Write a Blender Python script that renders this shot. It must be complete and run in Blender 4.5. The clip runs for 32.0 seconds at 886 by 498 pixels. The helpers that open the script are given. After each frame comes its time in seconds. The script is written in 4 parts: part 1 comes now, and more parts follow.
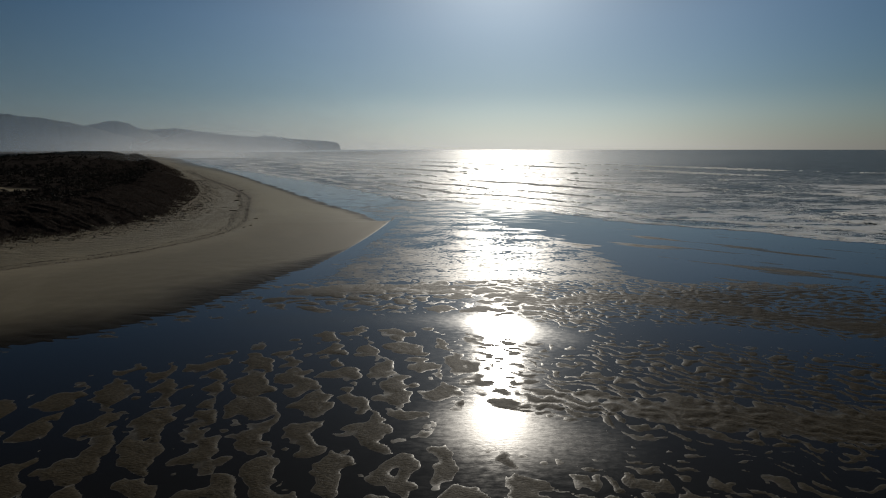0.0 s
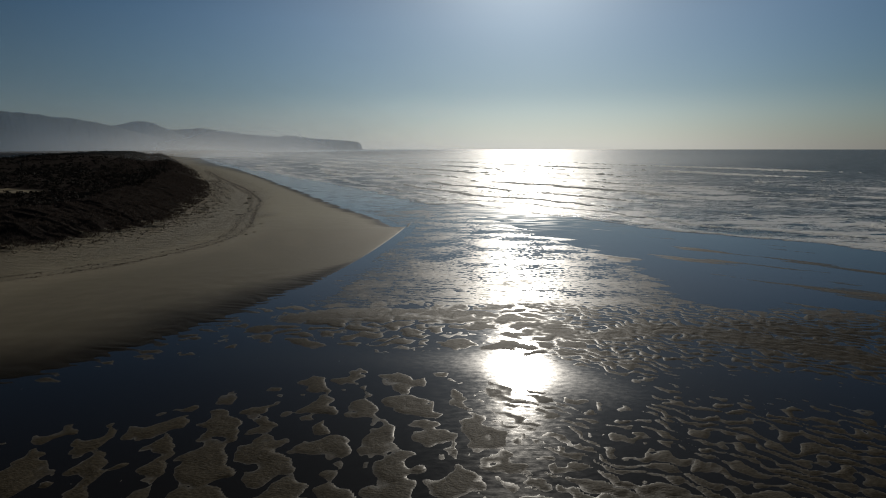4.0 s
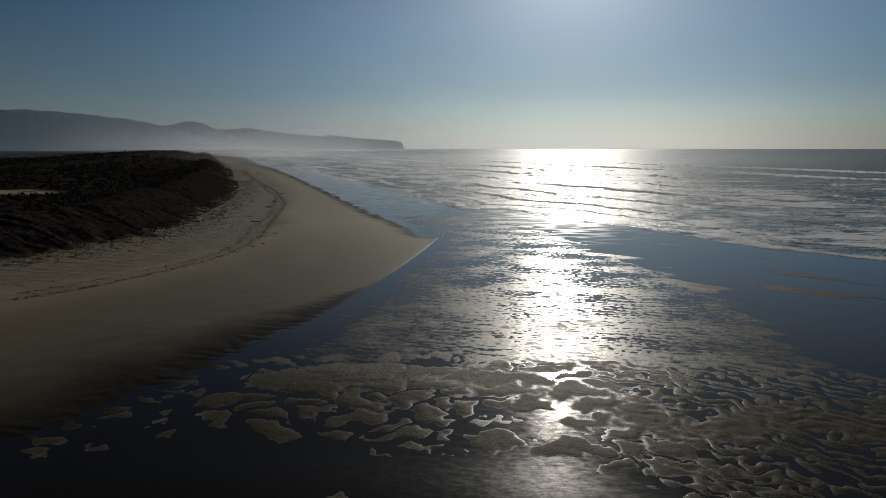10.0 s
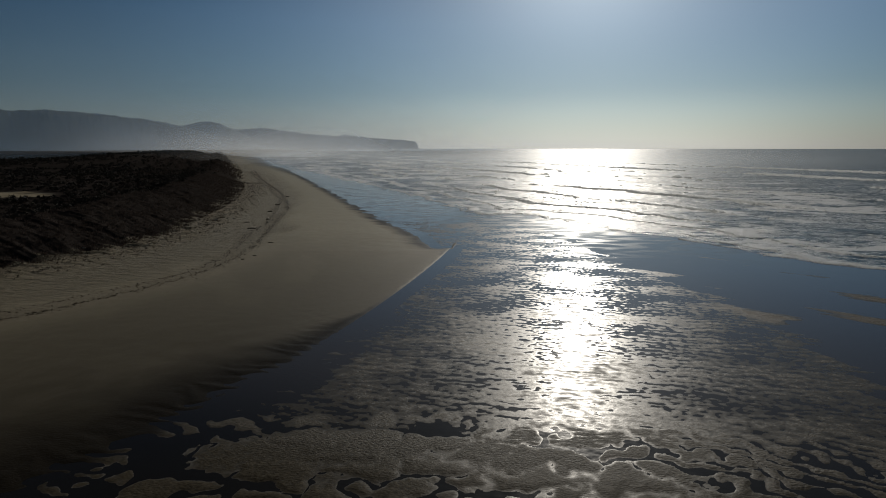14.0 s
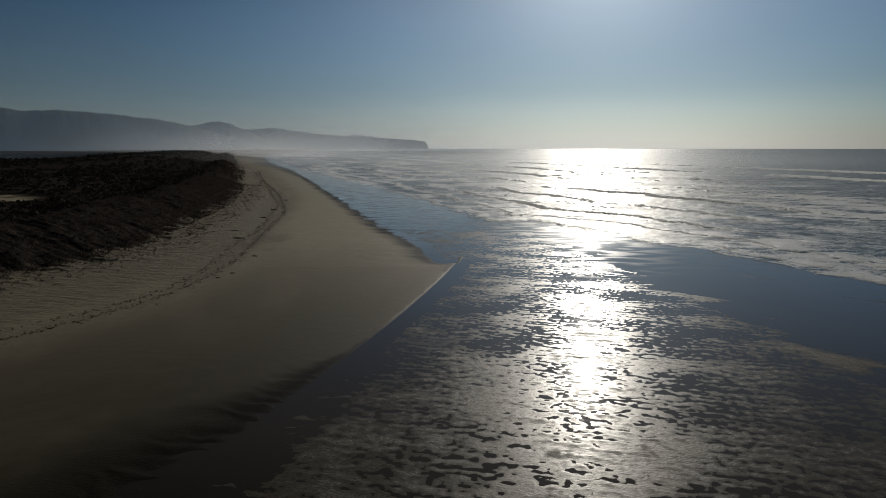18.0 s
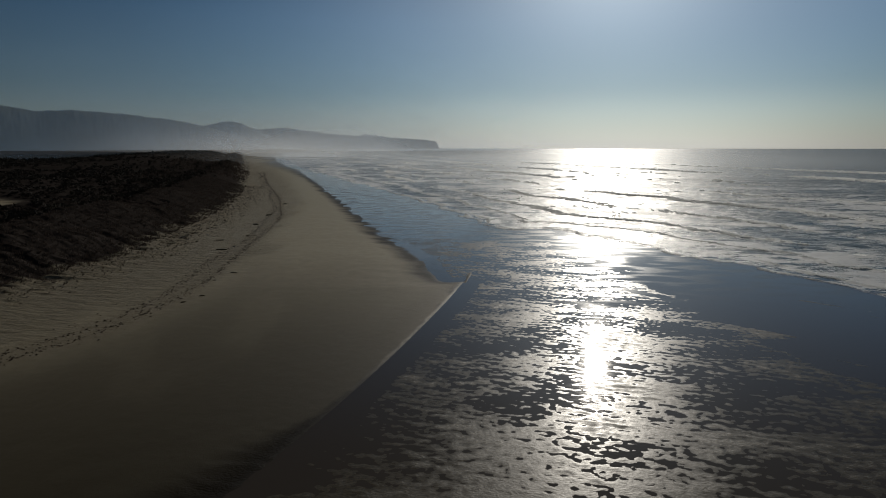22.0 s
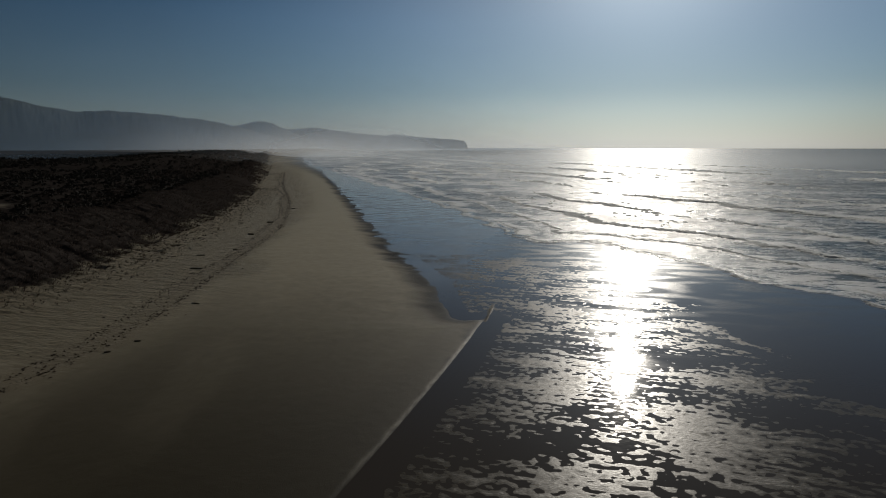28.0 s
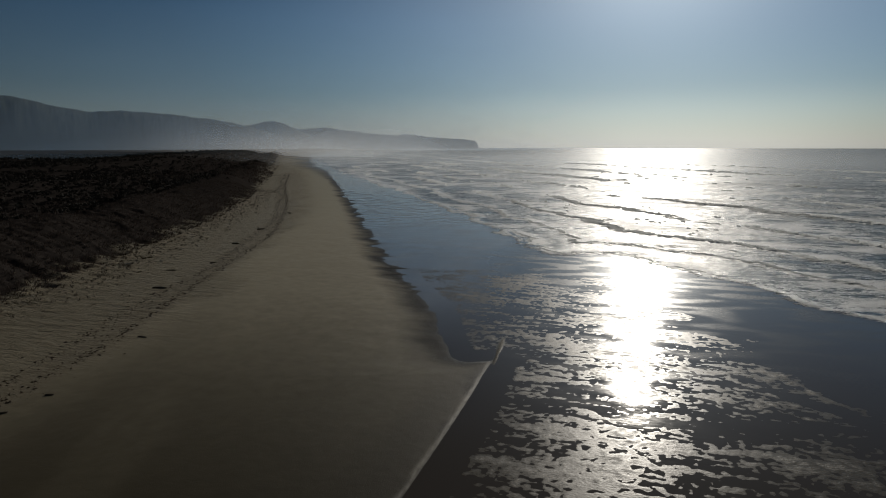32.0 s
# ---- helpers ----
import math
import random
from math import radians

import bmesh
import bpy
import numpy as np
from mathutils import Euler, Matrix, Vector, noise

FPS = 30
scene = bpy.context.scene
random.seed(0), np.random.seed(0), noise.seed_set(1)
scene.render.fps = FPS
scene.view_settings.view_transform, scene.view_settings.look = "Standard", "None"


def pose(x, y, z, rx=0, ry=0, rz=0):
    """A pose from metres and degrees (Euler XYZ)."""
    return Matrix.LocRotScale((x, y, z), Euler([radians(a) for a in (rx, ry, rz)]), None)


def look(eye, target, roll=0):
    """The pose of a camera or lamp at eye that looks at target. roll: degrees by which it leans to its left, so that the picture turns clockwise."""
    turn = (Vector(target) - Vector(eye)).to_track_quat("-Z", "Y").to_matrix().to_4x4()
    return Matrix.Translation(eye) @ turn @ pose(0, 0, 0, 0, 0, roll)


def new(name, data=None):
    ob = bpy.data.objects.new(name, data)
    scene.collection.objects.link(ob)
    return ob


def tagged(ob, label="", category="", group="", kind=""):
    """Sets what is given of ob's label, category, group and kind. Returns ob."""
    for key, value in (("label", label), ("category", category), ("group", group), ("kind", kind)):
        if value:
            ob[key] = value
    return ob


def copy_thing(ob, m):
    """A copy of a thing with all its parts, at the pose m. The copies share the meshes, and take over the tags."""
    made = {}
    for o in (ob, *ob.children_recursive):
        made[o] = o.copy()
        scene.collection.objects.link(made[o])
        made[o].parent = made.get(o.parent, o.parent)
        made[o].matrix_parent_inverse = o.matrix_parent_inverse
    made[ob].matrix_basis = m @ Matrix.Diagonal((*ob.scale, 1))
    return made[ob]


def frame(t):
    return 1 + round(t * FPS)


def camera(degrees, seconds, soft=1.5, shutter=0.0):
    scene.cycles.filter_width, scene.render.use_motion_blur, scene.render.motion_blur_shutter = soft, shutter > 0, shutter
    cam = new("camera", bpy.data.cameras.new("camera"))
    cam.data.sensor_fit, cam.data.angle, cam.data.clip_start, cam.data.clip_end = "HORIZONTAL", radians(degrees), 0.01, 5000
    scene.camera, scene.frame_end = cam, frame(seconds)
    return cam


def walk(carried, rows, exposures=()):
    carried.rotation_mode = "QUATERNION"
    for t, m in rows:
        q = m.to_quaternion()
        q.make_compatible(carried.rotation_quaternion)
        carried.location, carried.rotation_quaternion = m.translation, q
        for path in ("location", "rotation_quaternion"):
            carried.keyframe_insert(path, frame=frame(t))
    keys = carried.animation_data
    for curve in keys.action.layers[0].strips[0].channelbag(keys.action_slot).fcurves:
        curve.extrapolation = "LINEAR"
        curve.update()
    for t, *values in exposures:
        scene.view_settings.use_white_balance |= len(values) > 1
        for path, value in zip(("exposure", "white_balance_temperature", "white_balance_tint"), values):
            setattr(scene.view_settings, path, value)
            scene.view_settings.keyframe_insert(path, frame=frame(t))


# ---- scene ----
cam = camera(76.19, 32.0, soft=1.0)

# seconds, eye, turn to the left of +y, pitch
WAY = [
    (0, (-0.15, 5.79, 19.13), 0.03, -10.19), (2, (0.04, 11.82, 19.17), 1.17, -10.21),
    (4, (0.10, 18.02, 19.22), 2.16, -10.22), (6, (0.19, 24.39, 19.24), 3.71, -10.24),
    (8, (0.10, 30.72, 19.19), 5.69, -10.26), (10, (-0.12, 36.91, 19.12), 6.33, -10.27),
    (12, (-0.43, 43.01, 19.19), 6.94, -10.28), (14, (-1.04, 48.79, 19.31), 7.78, -10.29),
    (16, (-1.51, 54.92, 19.51), 8.42, -10.30), (18, (-1.94, 61.19, 19.66), 8.75, -10.30),
    (20, (-2.57, 67.53, 19.75), 9.11, -10.31), (22, (-3.15, 73.96, 19.88), 9.84, -10.32),
    (24, (-3.67, 80.30, 19.93), 10.72, -10.34), (26, (-4.16, 86.62, 19.89), 11.73, -10.35),
    (28, (-4.86, 92.95, 19.78), 12.73, -10.35), (30, (-5.80, 99.20, 19.75), 13.15, -10.36),
    (32, (-6.56, 105.52, 19.80), 13.82, -10.36),
]
EXPOSURE = -1.64
walk(cam, [(t, pose(*eye, 90 + pitch, 0, turn)) for t, eye, turn, pitch in WAY], [(0, EXPOSURE), (32, EXPOSURE)])

# ---- sky and sun ----
SUN_EL, SUN_AZ = radians(21.0), radians(6.0)          # azimuth to the right of +y
sun_dir = Vector((math.sin(SUN_AZ) * math.cos(SUN_EL), math.cos(SUN_AZ) * math.cos(SUN_EL), math.sin(SUN_EL)))

world = bpy.data.worlds.new("sky")
scene.world = world
world.use_nodes = True
wt = world.node_tree
wt.nodes.clear()


def node(tree, kind, **values):
    n = tree.nodes.new(kind)
    for key, value in values.items():
        if key in n.inputs:
            n.inputs[key].default_value = value
        else:
            setattr(n, key, value)
    return n


def wire(tree, a, b):
    tree.links.new(a, b)


def math_node(tree, op, a, b=None, clamp=False):
    n = tree.nodes.new("ShaderNodeMath")
    n.operation, n.use_clamp = op, clamp
    for i, v in enumerate((a, b)):
        if v is None:
            continue
        if isinstance(v, (int, float)):
            n.inputs[i].default_value = v
        else:
            tree.links.new(v, n.inputs[i])
    return n.outputs[0]


def ramp(tree, fac, stops, smooth=False):
    n = tree.nodes.new("ShaderNodeValToRGB")
    if smooth:
        n.color_ramp.interpolation = "EASE"
    els = n.color_ramp.elements
    while len(els) < len(stops):
        els.new(0.5)
    for e, (p, c) in zip(els, stops):
        e.position = p
        e.color = (c, c, c, 1) if isinstance(c, (int, float)) else (*c, 1)
    tree.links.new(fac, n.inputs[0])
    return n.outputs[0]


def mix_rgb(tree, fac, a, b, blend="MIX"):
    n = tree.nodes.new("ShaderNodeMix")
    n.data_type, n.blend_type = "RGBA", blend
    for s, v in ((n.inputs[0], fac), (n.inputs[6], a), (n.inputs[7], b)):
        if isinstance(v, (int, float)):
            s.default_value = v
        elif isinstance(v, tuple):
            s.default_value = (*v, 1)
        else:
            tree.links.new(v, s)
    return n.outputs[2]


SKY_STRENGTH = 0.085
sky = wt.nodes.new("ShaderNodeTexSky")
sky.sky_type, sky.sun_disc = "NISHITA", False
sky.sun_elevation, sky.sun_rotation = SUN_EL, SUN_AZ
sky.altitude, sky.air_density, sky.dust_density, sky.ozone_density = 0, 1.0, 0.15, 2.5
# sea haze low over the horizon, and the veil of light round the sun
tc = wt.nodes.new("ShaderNodeTexCoord")
sep = wt.nodes.new("ShaderNodeSeparateXYZ")
wire(wt, tc.outputs["Generated"], sep.inputs[0])
up = math_node(wt, "ABSOLUTE", sep.outputs[2])
low = math_node(wt, "POWER", 2.718, math_node(wt, "MULTIPLY", up, -23.0))
dot = node(wt, "ShaderNodeVectorMath", operation="DOT_PRODUCT")
wire(wt, tc.outputs["Generated"], dot.inputs[0])
dot.inputs[1].default_value = sun_dir
near = math_node(wt, "MAXIMUM", dot.outputs["Value"], 0.0)
tight = math_node(wt, "POWER", near, 90.0)
middling = math_node(wt, "POWER", near, 14.0)
bank = math_node(wt, "MULTIPLY", ramp(wt, up, [(0.045, 1), (0.10, 0)], True), 0.12)
low_all = math_node(wt, "ADD", low, bank)
haze_amt = math_node(wt, "MULTIPLY", low_all, math_node(wt, "ADD", 4.1, math_node(wt, "MULTIPLY", middling, 38.0)))
veil_amt = math_node(wt, "ADD", math_node(wt, "MULTIPLY", middling, 7.4), math_node(wt, "MULTIPLY", tight, 14.0))
haze = mix_rgb(wt, 1.0, (1.0, 0.975, 0.89), haze_amt, "MULTIPLY")
veil = mix_rgb(wt, 1.0, (0.93, 0.98, 1.01), veil_amt, "MULTIPLY")
clear_sky = mix_rgb(wt, 1.0, sky.outputs[0], (0.67, 0.92, 1.10), "MULTIPLY")
clear_sky = mix_rgb(wt, ramp(wt, near, [(0.30, 0.62), (0.72, 0.34), (0.93, 0.0)]), clear_sky, (0.0, 0.0, 0.0))
# the deep blue overhead
clear_sky = mix_rgb(wt, ramp(wt, up, [(0.20, 0.0), (0.50, 0.76)]), clear_sky, (0.0, 0.0, 0.0))
clear_sky = mix_rgb(wt, math_node(wt, "MULTIPLY", low, 0.9), clear_sky, (0.0, 0.0, 0.0))
total = mix_rgb(wt, 1.0, mix_rgb(wt, 1.0, clear_sky, haze, "ADD"), veil, "ADD")
bg = node(wt, "ShaderNodeBackground", Strength=SKY_STRENGTH)
wire(wt, total, bg.inputs[0])
wout = wt.nodes.new("ShaderNodeOutputWorld")
wire(wt, bg.outputs[0], wout.inputs[0])

sun_data = bpy.data.lights.new("sun", "SUN")
sun_data.energy, sun_data.angle, sun_data.color = 5.0, radians(0.6), (1.0, 0.93, 0.82)
sun = new("sun", sun_data)
sun.matrix_world = look(sun_dir * 300, (0, 0, 0))

# ---- noise and plan helpers ----
rng = np.random.RandomState(7)
PERM = rng.permutation(512).astype(np.int32)
GX, GY = np.cos(np.arange(512) * 2.39996).astype(np.float32), np.sin(np.arange(512) * 2.39996).astype(np.float32)


def perlin(x, y, seed=0):
    x, y = np.asarray(x, np.float32), np.asarray(y, np.float32)
    xi, yi = np.floor(x).astype(np.int32), np.floor(y).astype(np.int32)
    fx, fy = x - xi, y - yi
    u, v = fx * fx * fx * (fx * (fx * 6 - 15) + 10), fy * fy * fy * (fy * (fy * 6 - 15) + 10)

    def corner(i, j):
        h = PERM[(PERM[(xi + i + seed * 37) & 511] + yi + j) & 511]
        return GX[h] * (fx - i) + GY[h] * (fy - j)
    a, b, c, d = corner(0, 0), corner(1, 0), corner(0, 1), corner(1, 1)
    return 1.4 * (a + u * (b - a) + v * (c + u * (d - c) - a - u * (b - a)))


def fbm(x, y, seed=0, octaves=3):
    total, amp = 0, 1.0
    for o in range(octaves):
        total = total + amp * perlin(x * 2 ** o + 11.3 * o, y * 2 ** o - 7.7 * o, seed + o)
        amp *= 0.5
    return total


def worley(x, y, seed=0):
    """How far a place lies inside its rounded cell: 0 on the borders."""
    x, y = np.asarray(x, np.float32), np.asarray(y, np.float32)
    xi, yi = np.floor(x).astype(np.int32), np.floor(y).astype(np.int32)
    f1, f2 = np.full(x.shape, 9.0, np.float32), np.full(x.shape, 9.0, np.float32)
    for i in (-1, 0, 1):
        for j in (-1, 0, 1):
            h = PERM[(PERM[(xi + i + seed * 37) & 511] + yi + j) & 511]
            dx, dy = xi + i + 0.5 + 0.42 * GX[h] - x, yi + j + 0.5 + 0.42 * GY[h] - y
            d = np.sqrt(dx * dx + dy * dy)
            f2 = np.minimum(f2, np.maximum(f1, d))
            f1 = np.minimum(f1, d)
    return f2 - f1


def step(a, b, v):
    t = np.clip((v - a) / (b - a), 0, 1)
    return t * t * (3 - 2 * t)


def rounded(points, rounds=2):
    p = np.array(points, float)
    for _ in range(rounds):
        q = 0.75 * p[:-1] + 0.25 * p[1:]
        r = 0.25 * p[:-1] + 0.75 * p[1:]
        p = np.vstack([p[:1], np.stack([q, r], 1).reshape(-1, 2), p[-1:]])
    return p


def distance(line, x, y):
    best = np.full(x.shape, 1e12, np.float32)
    for (ax, ay), (bx, by) in zip(line[:-1], line[1:]):
        ux, uy = bx - ax, by - ay
        t = np.clip(((x - ax) * ux + (y - ay) * uy) / (ux * ux + uy * uy + 1e-9), 0, 1)
        dx, dy = x - ax - t * ux, y - ay - t * uy
        np.minimum(best, dx * dx + dy * dy, out=best)
    return np.sqrt(best)


def inside(poly, x, y):
    odd = np.zeros(x.shape, bool)
    for (ax, ay), (bx, by) in zip(poly, np.roll(poly, -1, 0)):
        if ay == by:
            continue
        odd ^= ((ay > y) != (by > y)) & (x < (bx - ax) * (y - ay) / (by - ay) + ax)
    return odd


# waterline of the spit: up its camera side to the tip, then back along the sea side
OUTER = rounded([(-140, -10), (-75, 36), (-52, 51), (-42, 57.2), (-33.6, 64), (-28.3, 73.5), (-24.7, 84), (-21.1, 94.5), (-19.0, 107.5), (-16.85, 122),
                 (-15.1, 139), (-14.25, 150), (-13.9, 156)])
INNER = rounded([(-13.9, 156), (-14.6, 155), (-17.2, 154.4), (-20, 160), (-22.5, 168.5), (-28.8, 180.5), (-37.3, 194.5), (-51.3, 221.5),
                 (-71, 263.5), (-100, 320), (-141, 402), (-214, 535), (-262, 606), (-367, 803), (-640, 1320), (-900, 2100), (-900, 3300), (-820, 4700)])
SPIT = np.vstack([OUTER, INNER[1:]])
LAND = np.vstack([SPIT, [(-9000, 4700), (-9000, -10)]])
GRASS = rounded([(-150, -10), (-118, 55), (-94, 90), (-80, 109), (-74, 124), (-72.3, 146), (-75.5, 162), (-82, 180), (-92, 212), (-109, 255),
                 (-148, 332), (-188, 410), (-270, 560), (-340, 690), (-456, 892), (-720, 1380), (-980, 2100), (-980, 3300), (-900, 4700)])
DUNES = np.vstack([GRASS, [(-9000, 4700), (-9000, -10)]])
WRACK = rounded([(-78, 72), (-66, 87), (-55, 99), (-51, 110), (-47.8, 120), (-47.0, 130), (-48.8, 143), (-53, 157), (-57, 169), (-71.8, 215),
                 (-79, 230), (-100, 273), (-140, 341), (-210, 475)])
SWASH = rounded([(700, -60), (260, 50), (140, 90), (89, 114), (68, 139), (46, 150), (31, 173), (21, 184), (12, 200), (1, 213), (-9, 210), (-16, 211),
                 (-31, 249), (-52, 287), (-93, 355), (-189, 512), (-330, 760), (-600, 1290), (-850, 2100), (-850, 3300), (-780, 4700)])
SEA = np.vstack([SWASH, [(9000, 4700), (9000, -60)]])


def land_depth(x, y):
    return distance(SPIT, x, y) * np.where(inside(LAND, x, y), 1, -1)


def dune_depth(x, y):
    return distance(GRASS, x, y) * np.where(inside(DUNES, x, y), 1, -1)


def sea_depth(x, y):
    return distance(SWASH, x, y) * np.where(inside(SEA, x, y), 1, -1)


def band(x, y, line, half):
    """1 on a polyline, fading to 0 at half metres from it."""
    return step(half, 0, distance(line, x, y))


CHANNEL_W = rounded([(-75, 22), (-46, 45), (-33, 54.5), (-26, 61), (-20, 65)])
CHANNEL_E = rounded([(20, 63.5), (30, 61.5), (38, 59), (48, 57.5), (80, 46)])
CHANNEL_S = rounded([(10, 41.5), (18, 38.5), (24, 36.5), (40, 32)])
POOL_C = rounded([(-22, 66.5), (-14, 67.2), (-5, 67.2), (1, 67), (5, 66), (9, 63.8), (12.5, 61)])
POOL_S = rounded([(1.5, 42.6), (5, 41.8), (10, 40)])
BAR = rounded([(-20, 80), (-12.8, 81), (-6.5, 81), (-1.5, 81.5), (2.8, 79), (6.5, 80), (9, 77.5), (14, 73.5), (17.4, 77), (22.8, 77.5), (28, 74.5), (33, 71), (40, 66.5), (48, 62.5), (90, 44)])
BAR_E = rounded([(8, 46), (17, 44), (25, 42.5), (31, 41.5), (45, 37)])


def saw(p, steep=0.82):
    f = p - np.floor(p)
    return np.where(f < steep, f / steep, (1 - f) / (1 - steep))


def flats(x, y):
    """Height of the tidal flat over the still water level."""
    base = 0.022 * fbm(x / 17, y / 17, 3, 3) + 0.012 * perlin(x / 5, y / 5, 9)
    south = step(88, 80, y + 2 * perlin(x / 9, y / 9, 21))
    chan = np.maximum(np.maximum(band(x, y, CHANNEL_W, 8.5), 0.42 * band(x, y, CHANNEL_E, 6)), np.maximum(0.35 * band(x, y, CHANNEL_S, 7), np.maximum(0.75 * band(x, y, POOL_C, 4.6), 0.8 * band(x, y, POOL_S, 4.2))))
    bar = band(x, y, BAR, 4.0 + 1.5 * perlin(x / 6, y / 6, 57))
    bar_e = band(x, y, BAR_E, 5.0)
    plateau = step(68.5, 71.5, y + 0.25 * np.clip(x, 0, 60) + 1.5 * perlin(x / 4, y / 4, 51)) * step(-32, -25, x)
    near = base + 0.008 + 0.006 * plateau - 0.13 * chan + 0.012 * bar + 0.05 * bar_e
    # crescent ripples: long ones in the west, short ones in the east
    wx = x + 1.6 * fbm(x / 3.6, y / 3.6, 31, 3) + 0.35 * perlin(x / 0.9, y / 0.9, 33)
    wy = y + 1.3 * fbm(x / 3.8, y / 3.8, 47, 3) + 0.35 * perlin(x / 0.9, y / 0.9, 35)
    east = step(-3, 9, x + 4 * perlin(x / 8, y / 8, 5))
    long_r = saw((wx * 0.93 + wy * 0.34) / 3.5, 0.86)
    gaps = 0.5 + 0.5 * np.sin((wy * 0.95 - wx * 0.25) * 2 * np.pi / 5.0 + 3.4 * perlin(x / 2.6, y / 2.6, 61))
    short_r = saw((wx * 0.50 + wy * 0.86) / 1.3)
    gaps_e = 0.5 + 0.5 * np.sin((wx * 0.9 - wy * 0.4) * 2 * np.pi / 2.5 + 3.0 * perlin(x / 2, y / 2, 63))
    mega = (1 - east) * long_r * (0.3 + 0.7 * gaps) * 1.25 + east * short_r * (0.4 + 0.6 * gaps_e) * 1.15
    # rounded lobes with pools between them along the bar
    cells = worley((wx * 0.95 + 0.2 * wy) / 3.9, (wy * 0.97 - 0.2 * wx) / 2.7, 53)
    lobes = plateau * step(14, 6, x)
    mega = (1 - lobes) * mega + lobes * np.clip(0.05 + 1.35 * cells, 0, 0.85)
    mega = 0.55 * np.tanh(7.0 * (mega - 0.42)) + 1.35 * (mega - 0.42)
    near = near + 0.034 * (1 - 0.3 * bar) * mega + 0.012 * bar + 0.012 * perlin(x / 0.55, y / 0.55, 65)
    # low transverse ripples under a thin film of water farther up, broken into short crests
    fy = y + 0.13 * x + 0.85 * fbm(x / 4.6, y / 3.0, 71, 3) + 0.16 * perlin(x / 0.8, y / 0.8, 73)
    fade = step(152, 128, y)
    film = fade * np.sin(fy * 2 * np.pi / 1.12) + (1 - fade) * np.sin(fy * 2 * np.pi / 1.75)
    rx, ry = x * 0.97 + y * 0.24, y * 0.97 - x * 0.24 + 0.25 * x
    patch = fade * (0.65 * perlin(rx / 1.6, ry / 0.62, 83) + 0.65 * perlin(rx / 0.66, ry / 0.38, 85)) + (1 - fade) * (0.60 * fbm(rx / 1.9, ry / 0.85, 89, 3) + 0.55 * perlin(rx / 0.75, ry / 0.46, 86))
    west_edge = step(0.3, 2.0 + 0.8 * step(92, 122, y), -land_depth(x, y))
    east_edge = step(0, 7, np.interp(y, [70, 82, 95, 115, 125, 140, 147, 155, 168, 183, 205], [60, 34, 31, 30, 27, 22, 18, 15, 11, 4, 0]) + 3 - x + 2 * perlin(x / 7, y / 7, 88) + 4 * perlin((x * 0.8 - y * 0.6) / 12, (x * 0.6 + y * 0.8) / 2.6, 90))
    north_edge = step(210, 190, y + 4 * perlin(x / 8, y / 5, 91))
    cover = west_edge * east_edge * north_edge
    ripples = 0.005 * fbm(x / 10, y / 5, 93, 3) + 0.0018 * film + 0.0055 * patch + (0.0055 - 0.0015 * fade) * perlin(x / 0.48, y / 0.34, 95)
    far = -0.040 + cover * (0.0404 + 0.0024 * step(112, 92, y) - 0.0008 * step(118, 130, y) + ripples)
    alo, acr = x * 0.8 - y * 0.6, x * 0.6 + y * 0.8
    shoal = step(24, 42, x + 0.2 * (y - 100)) * step(185, 150, y + 0.35 * x) * (0.022 + 0.045 * fbm(alo / 26, acr / 4, 97, 3) + 0.002 * film)
    return south * near + (1 - south) * (far + 0.035 * bar + shoal)


